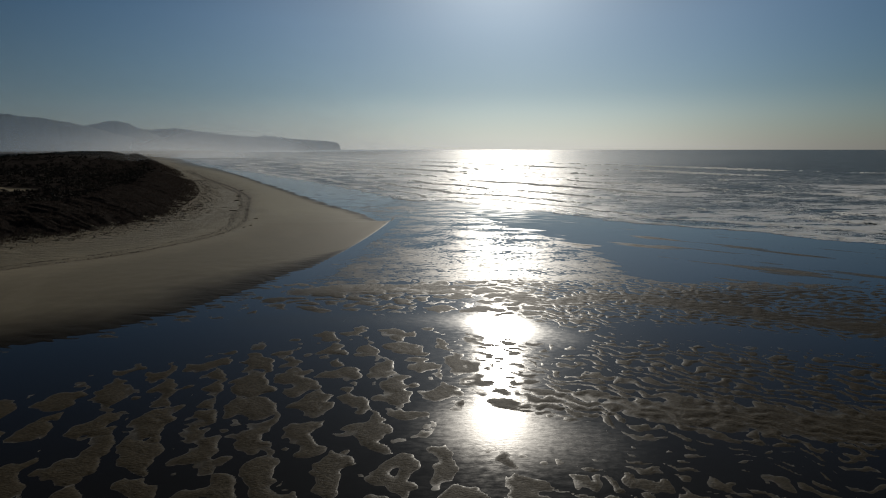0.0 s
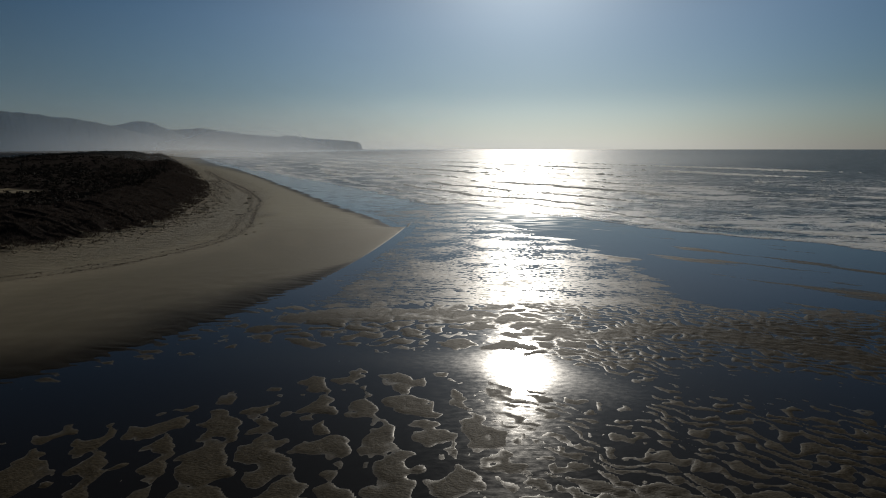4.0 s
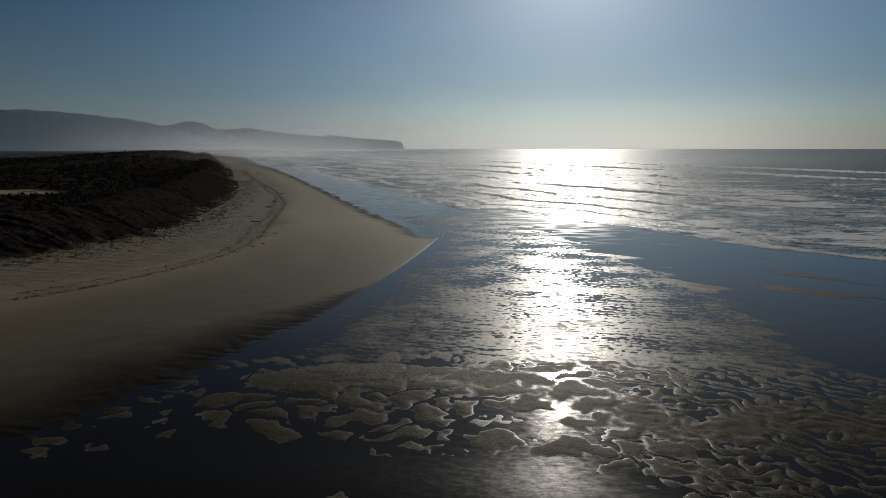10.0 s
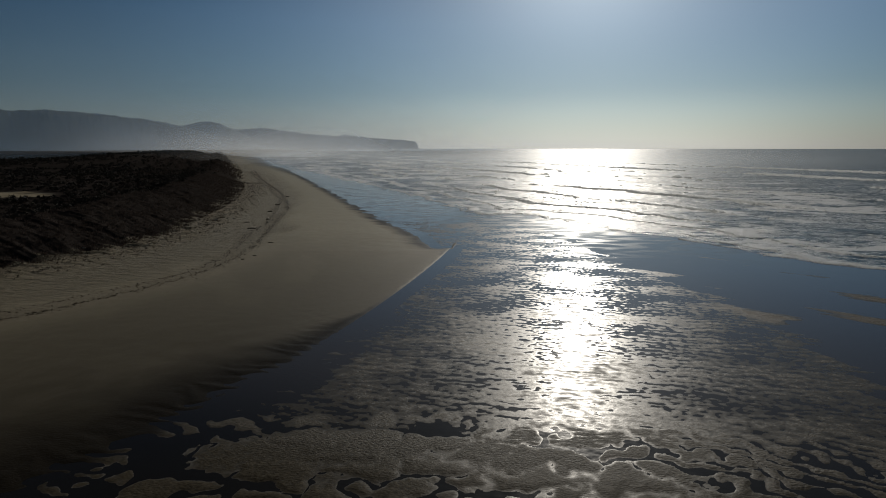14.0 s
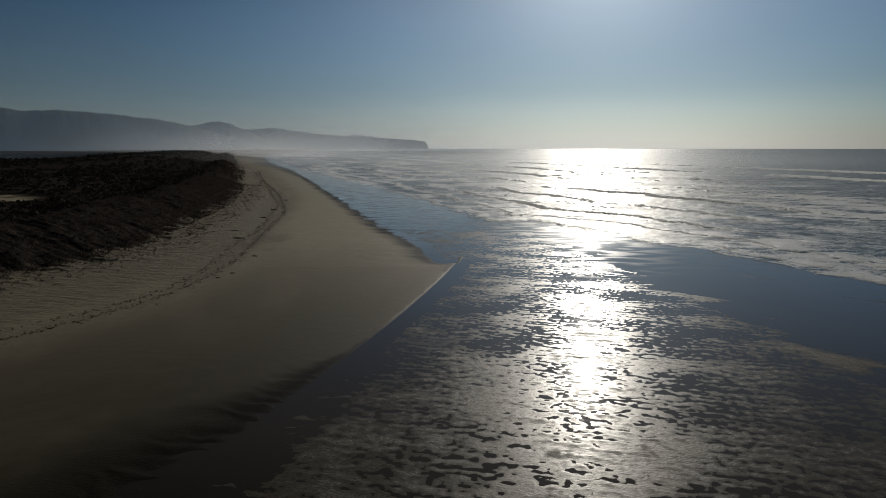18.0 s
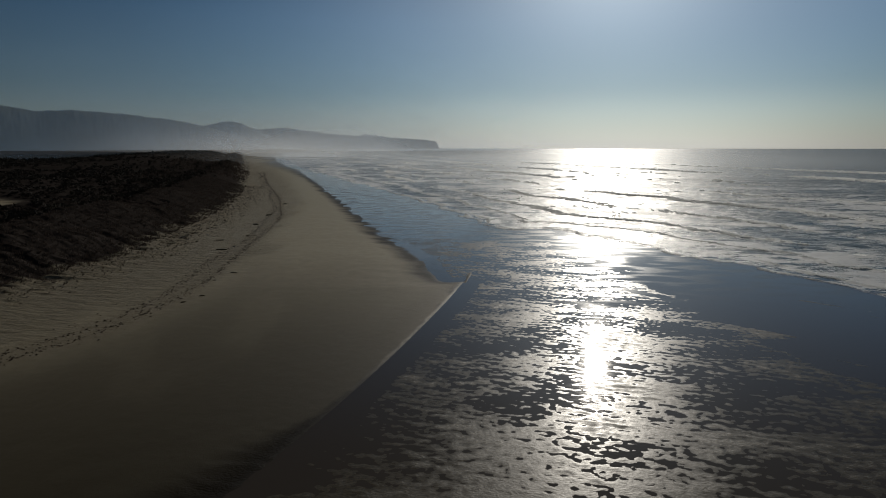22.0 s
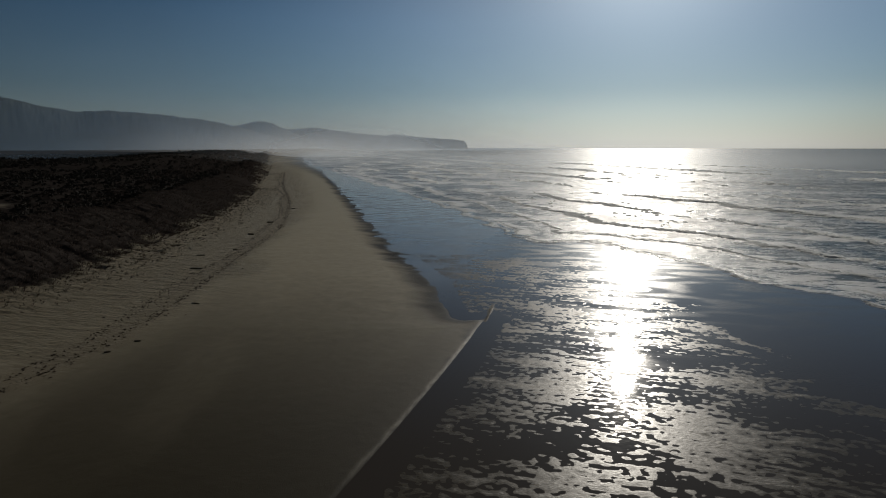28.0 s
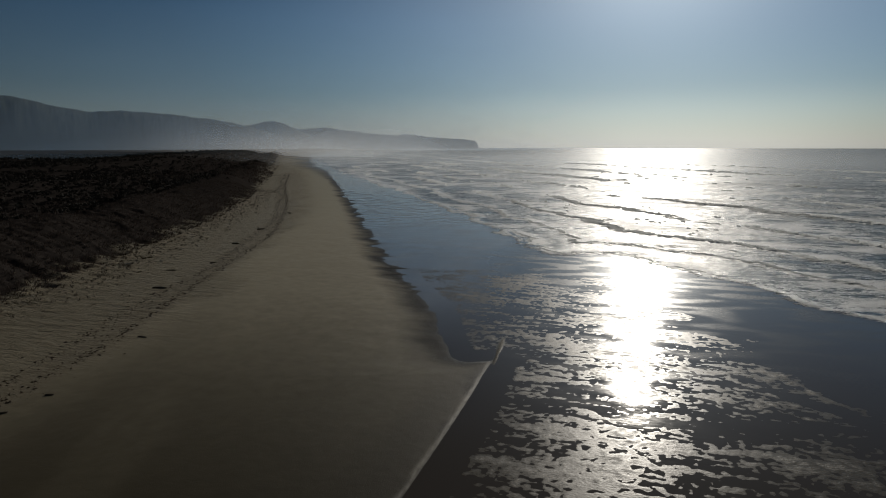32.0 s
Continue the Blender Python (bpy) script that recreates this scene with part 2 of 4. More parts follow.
def relief(x, y):
    """Height of the ground, and how wet, how grassy and how far lightened in colour it is."""
    d, v, s = land_depth(x, y), dune_depth(x, y), sea_depth(x, y)
    wob = perlin(x / 7, y / 7, 13)
    outer = step(9.0, -9.0, distance(OUTER, x, y) - distance(INNER, x, y))
    crisp = step(88, 114, y) * outer
    d2 = d + (1 - crisp) * (0.8 * wob + 0.6 * perlin(x / 2.3, y / 2.3, 15)) + (1 - outer) * step(165, 185, y) * 2.4 * fbm(x / 15, y / 3.8, 19, 3) * step(7, 2, d)
    beach = 0.028 * np.clip(d2, 0, 70) + crisp * 0.05 * step(0, 0.45, d) * step(7, 2, d) + 0.22 * step(0, 16, d2)
    beach = np.where(d2 < 0, 0.02 * np.clip(d2, -6, 0), beach)
    flat = flats(x, y)
    flat = flat - 0.8 * step(-3, 40, s) - 4 * step(30, 400, s)
    t = step(-2.5, 1.5, d2)
    ground = flat * (1 - t) + np.maximum(beach, flat * 0.4 * (1 - step(0, 6, d2))) * t
    margin = step(5.5, 2.5, d2) * step(-5.5, -2, d2) * step(112, 96, y) * outer
    ground = ground + margin * (0.036 * np.sin((y * 0.97 + x * 0.12 + 1.1 * fbm(x / 3, y / 3, 43, 2)) * 2 * np.pi / 1.6) * (0.6 + 0.6 * perlin(x / 2.4, y / 1.2, 49)) - 0.03)
    hummock = step(-16, 2, v) * (0.40 * fbm(x / 4.5, y / 2.2, 17, 4) + 0.12)
    ground = ground + hummock * (d > 3)
    # foredune, hollow behind it, uneven land inland
    crest = 3.9 * np.exp(-((v - 17) / 11.0) ** 2) * (0.8 + 0.3 * perlin(x / 30, y / 30, 23))
    inland = step(24, 90, v) * (1.6 + 1.5 * fbm(x / 60, y / 60, 25, 3)) + 6.0 * step(300, 600, y) * step(15, 60, v) * step(190, 100, v) * step(1500, 1000, y)
    rough = step(0, 6, v) * 0.5 * fbm(x / 7, y / 7, 27, 3)
    pan = np.exp(-(((x + 172) / 27) ** 2 + ((y - 203) / 17) ** 2))
    fall = step(900, 420, v)
    rise = fall * (crest + step(-1, 9, v) * 1.1 + inland * (1 - pan) + rough) * step(-2, 6, v)
    ground = ground + rise
    fingers = 3.0 * fbm(x / 14, y / 3.5, 33, 3)
    reach = 5.0 + 8.0 * outer - 12.3 * crisp
    wet = step(1.0, 0.1, (d2 + 0.5 * fingers * (1 - 0.7 * crisp)) / reach)
    brim = step(-0.004, 0.020, ground)
    sheen = wet * (step(0.022, 0.0, ground) * step(86, 78, y) + step(78, 86, y)) * step(1.5, -1.0, d2)
    grass = step(-0.5, 1.5, v + 2.6 * fbm(x / 6, y / 6, 35, 3)) * (1 - 0.7 * step(0.30, 0.55, pan + 0.12 * perlin(x / 9, y / 9, 29)))
    lightened = step(0.1, 0.7, fbm(x / 9 + 0.3 * y / 9, y / 22, 37, 3)) * step(4, 12, d)
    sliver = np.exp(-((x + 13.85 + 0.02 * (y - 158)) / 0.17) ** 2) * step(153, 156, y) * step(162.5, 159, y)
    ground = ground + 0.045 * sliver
    lightened = np.maximum(lightened, step(-20, -6, v) * step(6, 0, v) * step(-0.05, 0.45, fbm(x / 5 - y / 9, y / 2.2, 39, 3)))
    # upper and far sand made paler: its brightness towards the sun, put into colour
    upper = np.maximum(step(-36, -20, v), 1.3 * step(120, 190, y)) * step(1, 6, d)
    lightened = np.clip(0.12 * lightened + 0.9 * upper, 0, 1)
    sheen = sheen * (1 - step(0.05, 0.3, sliver))
    # narrow pale line along the outer waterline
    pale_edge = crisp * step(112, 130, y) * np.exp(-((d - 0.32 + 0.12 * perlin(x / 1.5, y / 1.5, 50)) / 0.20) ** 2)
    wet = wet * (1 - 0.9 * pale_edge)
    trod = step(3.2, 0.5, distance(WRACK, x + 1.0 + 0.8 * perlin(x / 4, y / 4, 41), y))
    return ground, wet, grass, lightened, sheen, brim * step(77, 84, y) * step(0.5, -1.5, d2), trod, step(-29, -14, v + 4 * perlin(x / 8, y / 8, 45)) * step(5, 0, v), pale_edge, step(-1.5, 1.0, d2)


def graded(parts):
    """Grid lines from (start, end, spacing) stretches."""
    out = []
    for a, b, h in parts:
        n = max(1, int(round(abs(b - a) / h)))
        out.append(np.linspace(a, b, n, endpoint=False))
    return np.concatenate(out + [np.array([parts[-1][1]])])


def outward(start, end, first, growth=1.16):
    out, h, v = [], first, start
    sign = 1 if end > start else -1
    while (end - v) * sign > h * 1.5:
        v += sign * h
        out.append(v)
        h *= growth
    return np.array(out + [end])


def grid_mesh(name, xs, ys, z, attributes=()):
    nx, ny = len(xs), len(ys)
    co = np.empty((ny, nx, 3), np.float32)
    co[..., 0], co[..., 1], co[..., 2] = xs[None, :], ys[:, None], z
    i = np.arange(nx * ny, dtype=np.int32).reshape(ny, nx)
    quads = np.stack([i[:-1, :-1], i[:-1, 1:], i[1:, 1:], i[1:, :-1]], -1).reshape(-1, 4)
    me = raw_mesh(name, co.reshape(-1, 3), quads)
    for key, values in attributes:
        a = me.attributes.new(key, "FLOAT", "POINT")
        a.data.foreach_set("value", np.ascontiguousarray(values, np.float32).ravel())
    return me


def raw_mesh(name, co, faces, smooth=True):
    """A mesh from arrays: corners (n, 3) and faces (m, k)."""
    me = bpy.data.meshes.new(name)
    k = faces.shape[1]
    me.vertices.add(len(co))
    me.vertices.foreach_set("co", np.ascontiguousarray(co, np.float32).ravel())
    me.loops.add(faces.size)
    me.loops.foreach_set("vertex_index", np.ascontiguousarray(faces, np.int32).ravel())
    me.polygons.add(len(faces))
    me.polygons.foreach_set("loop_start", np.arange(0, faces.size, k, dtype=np.int32))
    me.polygons.foreach_set("loop_total", np.full(len(faces), k, np.int32))
    if smooth:
        me.polygons.foreach_set("use_smooth", np.ones(len(faces), bool))
    me.update(calc_edges=True)
    return me


# ---- materials ----
def material(name):
    m = bpy.data.materials.new(name)
    m.use_nodes = True
    t = m.node_tree
    t.nodes.clear()
    out = t.nodes.new("ShaderNodeOutputMaterial")
    return m, t, out


def noise_tex(t, vec, scale, detail=4.0, rough=0.55):
    n = node(t, "ShaderNodeTexNoise", Scale=scale, Detail=detail, Roughness=rough)
    wire(t, vec, n.inputs["Vector"])
    return n.outputs["Fac"]


def attribute(t, name):
    n = t.nodes.new("ShaderNodeAttribute")
    n.attribute_name = name
    return n.outputs["Fac"]


def bump(t, height, strength, dist, normal=None):
    n = node(t, "ShaderNodeBump", Distance=dist)
    if isinstance(strength, (int, float)):
        n.inputs["Strength"].default_value = strength
    else:
        wire(t, strength, n.inputs["Strength"])
    wire(t, height, n.inputs["Height"])
    if normal is not None:
        wire(t, normal, n.inputs["Normal"])
    return n.outputs[0]


def scaled(t, vec, s, rot=(0, 0, 0)):
    n = t.nodes.new("ShaderNodeMapping")
    n.inputs["Scale"].default_value = s
    n.inputs["Rotation"].default_value = rot
    wire(t, vec, n.inputs[0])
    return n.outputs[0]


def sand_material():
    m, t, out = material("sand")
    pos = t.nodes.new("ShaderNodeNewGeometry").outputs["Position"]
    wet, grass, lightened, sheen = attribute(t, "wet"), attribute(t, "grass"), attribute(t, "lightened"), attribute(t, "sheen")
    brim, trod = attribute(t, "brim"), attribute(t, "trod")
    big = noise_tex(t, scaled(t, pos, (0.05, 0.028, 0.05)), 1.0, 5)
    mid = noise_tex(t, pos, 0.9, 5)
    fine = noise_tex(t, pos, 14.0, 4)
    # near sand very dark, far sand pale: the falloff of light is painted in
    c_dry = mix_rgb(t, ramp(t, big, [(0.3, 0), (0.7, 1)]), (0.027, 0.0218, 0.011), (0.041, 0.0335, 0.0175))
    c_dry = mix_rgb(t, math_node(t, "MULTIPLY", lightened, 0.95), c_dry, (0.24, 0.213, 0.150))
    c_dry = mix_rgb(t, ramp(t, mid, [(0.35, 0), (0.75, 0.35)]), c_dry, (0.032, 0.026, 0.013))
    grit = noise_tex(t, scaled(t, pos, (4.0, 8.0, 4.0), (0, 0, 0.3)), 1.0, 3, 0.6)
    c_wet = mix_rgb(t, ramp(t, grit, [(0.35, 0), (0.65, 1)]), (0.040, 0.033, 0.021), (0.100, 0.082, 0.054))
    c_dry = mix_rgb(t, math_node(t, "MULTIPLY", attribute(t, "pale_edge"), ramp(t, mid, [(0.3, 0.35), (0.6, 0.9)])), c_dry, (0.25, 0.233, 0.195))
    c_dry = mix_rgb(t, math_node(t, "MULTIPLY", trod, ramp(t, fine, [(0.45, 0), (0.6, 0.75)])), c_dry, (0.055, 0.042, 0.028))
    # a thin pale rim where the still water meets the sand: its glint painted in
    height = t.nodes.new("ShaderNodeSeparateXYZ")
    wire(t, pos, height.inputs[0])
    rim = ramp(t, math_node(t, "ADD", height.outputs[2], math_node(t, "MULTIPLY", grit, 0.006)), [(0.002, 0), (0.0035, 1), (0.006, 1), (0.009, 0)])
    rim = math_node(t, "MULTIPLY", rim, math_node(t, "MULTIPLY", wet, ramp(t, mid, [(0.42, 0.0), (0.62, 0.5)])))
    rim = math_node(t, "MULTIPLY", rim, math_node(t, "SUBTRACT", 1.0, ramp(t, attribute(t, "north"), [(0.0, 0.0), (0.3, 1.0)])))
    rim = math_node(t, "MULTIPLY", rim, ramp(t, sheen, [(0.5, 0.0), (0.9, 1.0)]))
    c_wet = mix_rgb(t, rim, c_wet, (0.34, 0.32, 0.28))
    # wind-blown hummocks under the dune: lit crests and shaded hollows painted into the colour
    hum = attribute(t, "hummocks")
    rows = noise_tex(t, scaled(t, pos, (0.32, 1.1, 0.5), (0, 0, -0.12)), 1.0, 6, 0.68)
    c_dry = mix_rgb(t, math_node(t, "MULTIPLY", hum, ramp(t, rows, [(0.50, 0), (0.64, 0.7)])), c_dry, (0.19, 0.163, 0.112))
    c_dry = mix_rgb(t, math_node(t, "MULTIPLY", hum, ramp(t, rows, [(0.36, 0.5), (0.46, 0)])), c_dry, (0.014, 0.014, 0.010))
    c_wet = mix_rgb(t, attribute(t, "shore"), c_wet, mix_rgb(t, grit, (0.012, 0.0095, 0.006), (0.026, 0.020, 0.0125)))
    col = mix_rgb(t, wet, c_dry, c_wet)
    soil = mix_rgb(t, ramp(t, fine, [(0.35, 0), (0.65, 1)]), (0.022, 0.019, 0.018), (0.062, 0.053, 0.048))
    col = mix_rgb(t, grass, col, soil)
    rough = math_node(t, "SUBTRACT", 0.54, math_node(t, "MULTIPLY", sheen, 0.22))
    rough = math_node(t, "ADD", rough, math_node(t, "MULTIPLY", grass, 0.25), True)
    tiny = noise_tex(t, scaled(t, pos, (4.0, 8.0, 4.0), (0, 0, 0.3)), 1.0, 3, 0.6)
    clump = noise_tex(t, scaled(t, pos, (0.8, 3.2, 1.0), (0, 0, 0.15)), 1.0, 6, 0.7)
    # the hollows stand full of water and smooth, the crests are grainy
    grainy = math_node(t, "MULTIPLY", ramp(t, brim, [(0.0, 0.0), (0.7, 1.0)]), ramp(t, math_node(t, "ADD", clump, math_node(t, "MULTIPLY", math_node(t, "SUBTRACT", noise_tex(t, scaled(t, pos, (0.10, 0.28, 0.1), (0, 0, 0.15)), 1.0, 3), 0.5), 0.4)), [(0.30, 0.0), (0.47, 1.0)]))
    calm = math_node(t, "MULTIPLY", sheen, math_node(t, "SUBTRACT", 1.0, grainy))
    rough = math_node(t, "SUBTRACT", rough, math_node(t, "MULTIPLY", math_node(t, "MULTIPLY", calm, attribute(t, "north")), 0.08))
    rough = math_node(t, "ADD", rough, math_node(t, "MULTIPLY", math_node(t, "MULTIPLY", sheen, grainy), 0.36))
    b = bump(t, tiny, math_node(t, "MULTIPLY", math_node(t, "MULTIPLY", wet, math_node(t, "ADD", 0.40, math_node(t, "MULTIPLY", brim, 0.60))), math_node(t, "SUBTRACT", 1.0, math_node(t, "MULTIPLY", calm, 0.94))), 0.09)
    b = bump(t, mid, math_node(t, "SUBTRACT", 0.5, math_node(t, "MULTIPLY", sheen, 0.4)), 0.05, b)
    b = bump(t, rows, hum, 0.9, b)
    b = bump(t, fine, math_node(t, "MULTIPLY", math_node(t, "ADD", 0.4, math_node(t, "MULTIPLY", trod, 0.6)), math_node(t, "SUBTRACT", 1.0, math_node(t, "MULTIPLY", math_node(t, "MULTIPLY", calm, attribute(t, "north")), 0.93))), 0.03, b)
    p = node(t, "ShaderNodeBsdfPrincipled", IOR=1.45)
    wire(t, col, p.inputs["Base Color"])
    wire(t, rough, p.inputs["Roughness"])
    spec = math_node(t, "ADD", math_node(t, "SUBTRACT", 0.14, math_node(t, "MULTIPLY", wet, 0.09)), math_node(t, "MULTIPLY", sheen, math_node(t, "ADD", 0.12, math_node(t, "MULTIPLY", grainy, 0.13))))
    wire(t, math_node(t, "MULTIPLY", spec, math_node(t, "SUBTRACT", 1.0, grass)), p.inputs["Specular IOR Level"])
    dusty = math_node(t, "MULTIPLY", math_node(t, "SUBTRACT", 1.0, wet), math_node(t, "SUBTRACT", 1.0, grass))
    wire(t, math_node(t, "MULTIPLY", dusty, 0.47), p.inputs["Sheen Weight"])
    p.inputs["Sheen Roughness"].default_value = 0.30
    p.inputs["Sheen Tint"].default_value = (1.0, 0.85, 0.60, 1)
    wire(t, b, p.inputs["Normal"])
    wire(t, p.outputs[0], out.inputs[0])
    return m


def water_material():
    m, t, out = material("water")
    pos = t.nodes.new("ShaderNodeNewGeometry").outputs["Position"]
    open_sea, foam_amt, thin = attribute(t, "open_sea"), attribute(t, "foam"), attribute(t, "thin")
    body = mix_rgb(t, thin, (0.016, 0.014, 0.011), (0.060, 0.050, 0.040))
    body = mix_rgb(t, math_node(t, "MULTIPLY", attribute(t, "silt"), ramp(t, noise_tex(t, scaled(t, pos, (0.10, 0.05, 0.1)), 1.0, 5), [(0.3, 0.6), (0.7, 1.0)])), body, (0.24, 0.24, 0.235))
    body = mix_rgb(t, open_sea, body, (0.028, 0.068, 0.082))
    # foam: torn lace stretched along the wave fronts
    lace_v = scaled(t, pos, (0.075, 0.20, 0.1), (0, 0, 0.42))
    lace = noise_tex(t, lace_v, 1.0, 11, 0.76)
    fine_l = noise_tex(t, scaled(t, pos, (1.5, 3.2, 1.0), (0, 0, 0.42)), 1.0, 6, 0.65)
    lace = math_node(t, "ADD", math_node(t, "MULTIPLY", lace, 0.88), math_node(t, "MULTIPLY", fine_l, 0.12))
    lvl = math_node(t, "SUBTRACT", 0.80, math_node(t, "MULTIPLY", foam_amt, 0.36))
    crest = math_node(t, "MULTIPLY", math_node(t, "SUBTRACT", lace, lvl), 26.0, True)
    off = math_node(t, "ABSOLUTE", math_node(t, "SUBTRACT", lace, 0.5))
    width = math_node(t, "ADD", 0.002, math_node(t, "MULTIPLY", foam_amt, 0.034))
    threads = math_node(t, "MULTIPLY", math_node(t, "SUBTRACT", width, off), 55.0, True)
    foam = math_node(t, "MULTIPLY", math_node(t, "MAXIMUM", crest, threads), math_node(t, "GREATER_THAN", foam_amt, 0.002))
    # ripples: faint on the still shallows, choppy on the sea
    chop = noise_tex(t, scaled(t, pos, (0.22, 0.6, 0.5), (0, 0, 0.35)), 1.0, 7, 0.6)
    small = noise_tex(t, scaled(t, pos, (1.6, 3.2, 2.0), (0, 0, 0.2)), 1.0, 5, 0.6)
    calm = noise_tex(t, scaled(t, pos, (2.5, 5.0, 2.0)), 1.0, 3)
    b = bump(t, calm, 0.4, 0.008)
    b = bump(t, chop, math_node(t, "MULTIPLY", open_sea, 1.0), 0.30, b)
    b = bump(t, small, math_node(t, "MULTIPLY", open_sea, 0.9), 0.06, b)
    film = noise_tex(t, scaled(t, pos, (1.2, 2.4, 1.0)), 1.0, 5, 0.6)
    rough = math_node(t, "ADD", math_node(t, "MULTIPLY", ramp(t, film, [(0.35, 0.09), (0.7, 0.17)]), math_node(t, "SUBTRACT", 1.0, math_node(t, "MULTIPLY", thin, 0.55))), math_node(t, "ADD", math_node(t, "MULTIPLY", open_sea, ramp(t, noise_tex(t, scaled(t, pos, (0.05, 0.11, 0.1), (0, 0, 0.42)), 1.0, 9, 0.7), [(0.35, 0.15), (0.60, 0.32)])), math_node(t, "MULTIPLY", attribute(t, "far_sea"), 0.06)))
    sparkle = noise_tex(t, scaled(t, pos, (3.0, 5.0, 3.0)), 1.0, 3, 0.7)
    rough = math_node(t, "ADD", rough, math_node(t, "MULTIPLY", attribute(t, "ruffled"), ramp(t, sparkle, [(0.35, 0.11), (0.65, 0.17)])))
    rough = math_node(t, "ADD", rough, math_node(t, "MULTIPLY", attribute(t, "windy"), 0.09))
    rough = math_node(t, "ADD", rough, math_node(t, "MULTIPLY", foam, 0.08), True)
    p = node(t, "ShaderNodeBsdfPrincipled", IOR=1.333)
    wire(t, math_node(t, "SUBTRACT", math_node(t, "SUBTRACT", 0.5, math_node(t, "MULTIPLY", thin, 0.12)), math_node(t, "MULTIPLY", attribute(t, "far_sea"), 0.04)), p.inputs["Specular IOR Level"])
    wire(t, mix_rgb(t, foam, body, (0.90, 0.91, 0.91)), p.inputs["Base Color"])
    wire(t, math_node(t, "MULTIPLY", foam, 0.8), p.inputs["Sheen Weight"])
    b = bump(t, lace, math_node(t, "MULTIPLY", foam, 0.8), 0.5, b)
    wire(t, rough, p.inputs["Roughness"])
    wire(t, b, p.inputs["Normal"])
    wire(t, p.outputs[0], out.inputs[0])
    return m


def plain_material(name, dark, light, scale, rough=0.8, relief_h=0.02, translucent=0.0):
    m, t, out = material(name)
    pos = t.nodes.new("ShaderNodeNewGeometry").outputs["Position"]
    n1, n2 = noise_tex(t, pos, scale, 5), noise_tex(t, pos, scale * 7, 3)
    rnd = t.nodes.new("ShaderNodeNewGeometry").outputs["Random Per Island"]
    f = math_node(t, "ADD", math_node(t, "MULTIPLY", n1, 0.5), math_node(t, "MULTIPLY", rnd, 0.5))
    col = mix_rgb(t, ramp(t, f, [(0.2, 0), (0.8, 1)]), dark, light)
    p = node(t, "ShaderNodeBsdfPrincipled", Roughness=rough)
    p.inputs["Specular IOR Level"].default_value = 0.12
    wire(t, col, p.inputs["Base Color"])
    wire(t, bump(t, n2, 0.5, relief_h), p.inputs["Normal"])
    shader = p.outputs[0]
    if translucent:
        tr = t.nodes.new("ShaderNodeBsdfTranslucent")
        wire(t, col, tr.inputs[0])
        mx = t.nodes.new("ShaderNodeMixShader")
        mx.inputs[0].default_value = translucent
        wire(t, shader, mx.inputs[1])
        wire(t, tr.outputs[0], mx.inputs[2])
        shader = mx.outputs[0]
    wire(t, shader, out.inputs[0])
    return m


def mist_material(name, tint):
    """Tinted see-through sheet for mist and haze: mostly clear, the rest scatters light through."""
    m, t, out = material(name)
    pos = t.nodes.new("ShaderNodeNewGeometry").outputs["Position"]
    dens = attribute(t, "sheet_density")
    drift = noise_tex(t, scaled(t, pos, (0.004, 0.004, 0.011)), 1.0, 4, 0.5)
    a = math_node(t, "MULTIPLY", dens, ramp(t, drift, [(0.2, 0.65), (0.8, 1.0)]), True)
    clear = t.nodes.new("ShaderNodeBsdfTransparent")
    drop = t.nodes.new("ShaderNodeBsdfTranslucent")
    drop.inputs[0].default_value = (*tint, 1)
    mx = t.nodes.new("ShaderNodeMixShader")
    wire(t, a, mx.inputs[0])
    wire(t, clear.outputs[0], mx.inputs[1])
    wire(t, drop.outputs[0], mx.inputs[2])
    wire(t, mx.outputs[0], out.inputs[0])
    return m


SAND = sand_material()
WATER = water_material()
MIST = mist_material("mist_haze_sheet", (0.80, 0.84, 0.88))
# blue tint puts the haze of distance into the sheet's colour
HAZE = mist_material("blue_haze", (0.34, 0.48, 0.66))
GRASS_M = plain_material("dune_grass", (0.050, 0.040, 0.036), (0.12, 0.095, 0.080), 0.3, 0.9, 0.01, 0.22)
SHRUB_M = plain_material("shrub_leaves", (0.022, 0.020, 0.017), (0.052, 0.047, 0.040), 0.2, 0.9, 0.01, 0.1)
NEEDLE_M = plain_material("pine_needles", (0.010, 0.016, 0.009), (0.035, 0.045, 0.022), 0.3, 0.9)
BARK_M = plain_material("bark", (0.03, 0.024, 0.018), (0.10, 0.08, 0.06), 3.0, 0.9)
WOOD_M = plain_material("grey_driftwood", (0.07, 0.055, 0.04), (0.20, 0.17, 0.13), 4.0, 0.85)
PALE_M = plain_material("bleached_driftwood", (0.42, 0.38, 0.32), (0.62, 0.58, 0.50), 4.0, 0.8)
KELP_M = plain_material("wrack", (0.018, 0.014, 0.010), (0.07, 0.05, 0.035), 2.0, 0.7)
HILL_M = plain_material("wooded_slope", (0.030, 0.045, 0.040), (0.070, 0.085, 0.070), 0.004, 0.95, 1.0)


# ---- ground ----
gx = np.concatenate([outward(-150, -9000, 2.5, 1.14)[::-1], graded([(-150, -70, 1.0), (-70, -34, 0.5), (-34, 42, 0.17), (42, 110, 0.7)]), outward(110, 9000, 1.0, 1.16)])
gy = np.concatenate([outward(22, -6000, 1.0, 1.2)[::-1], graded([(22, 112, 0.17), (112, 160, 0.18), (160, 215, 0.36), (215, 420, 1.3)]), outward(420, 4880, 2.0, 1.09)])
X, Y = np.meshgrid(gx.astype(np.float32), gy.astype(np.float32))
Z, WET, GRS, LIGHTENED, SHEEN, BRIM, TROD, HUM, PALE_EDGE, SHORE = relief(X, Y)
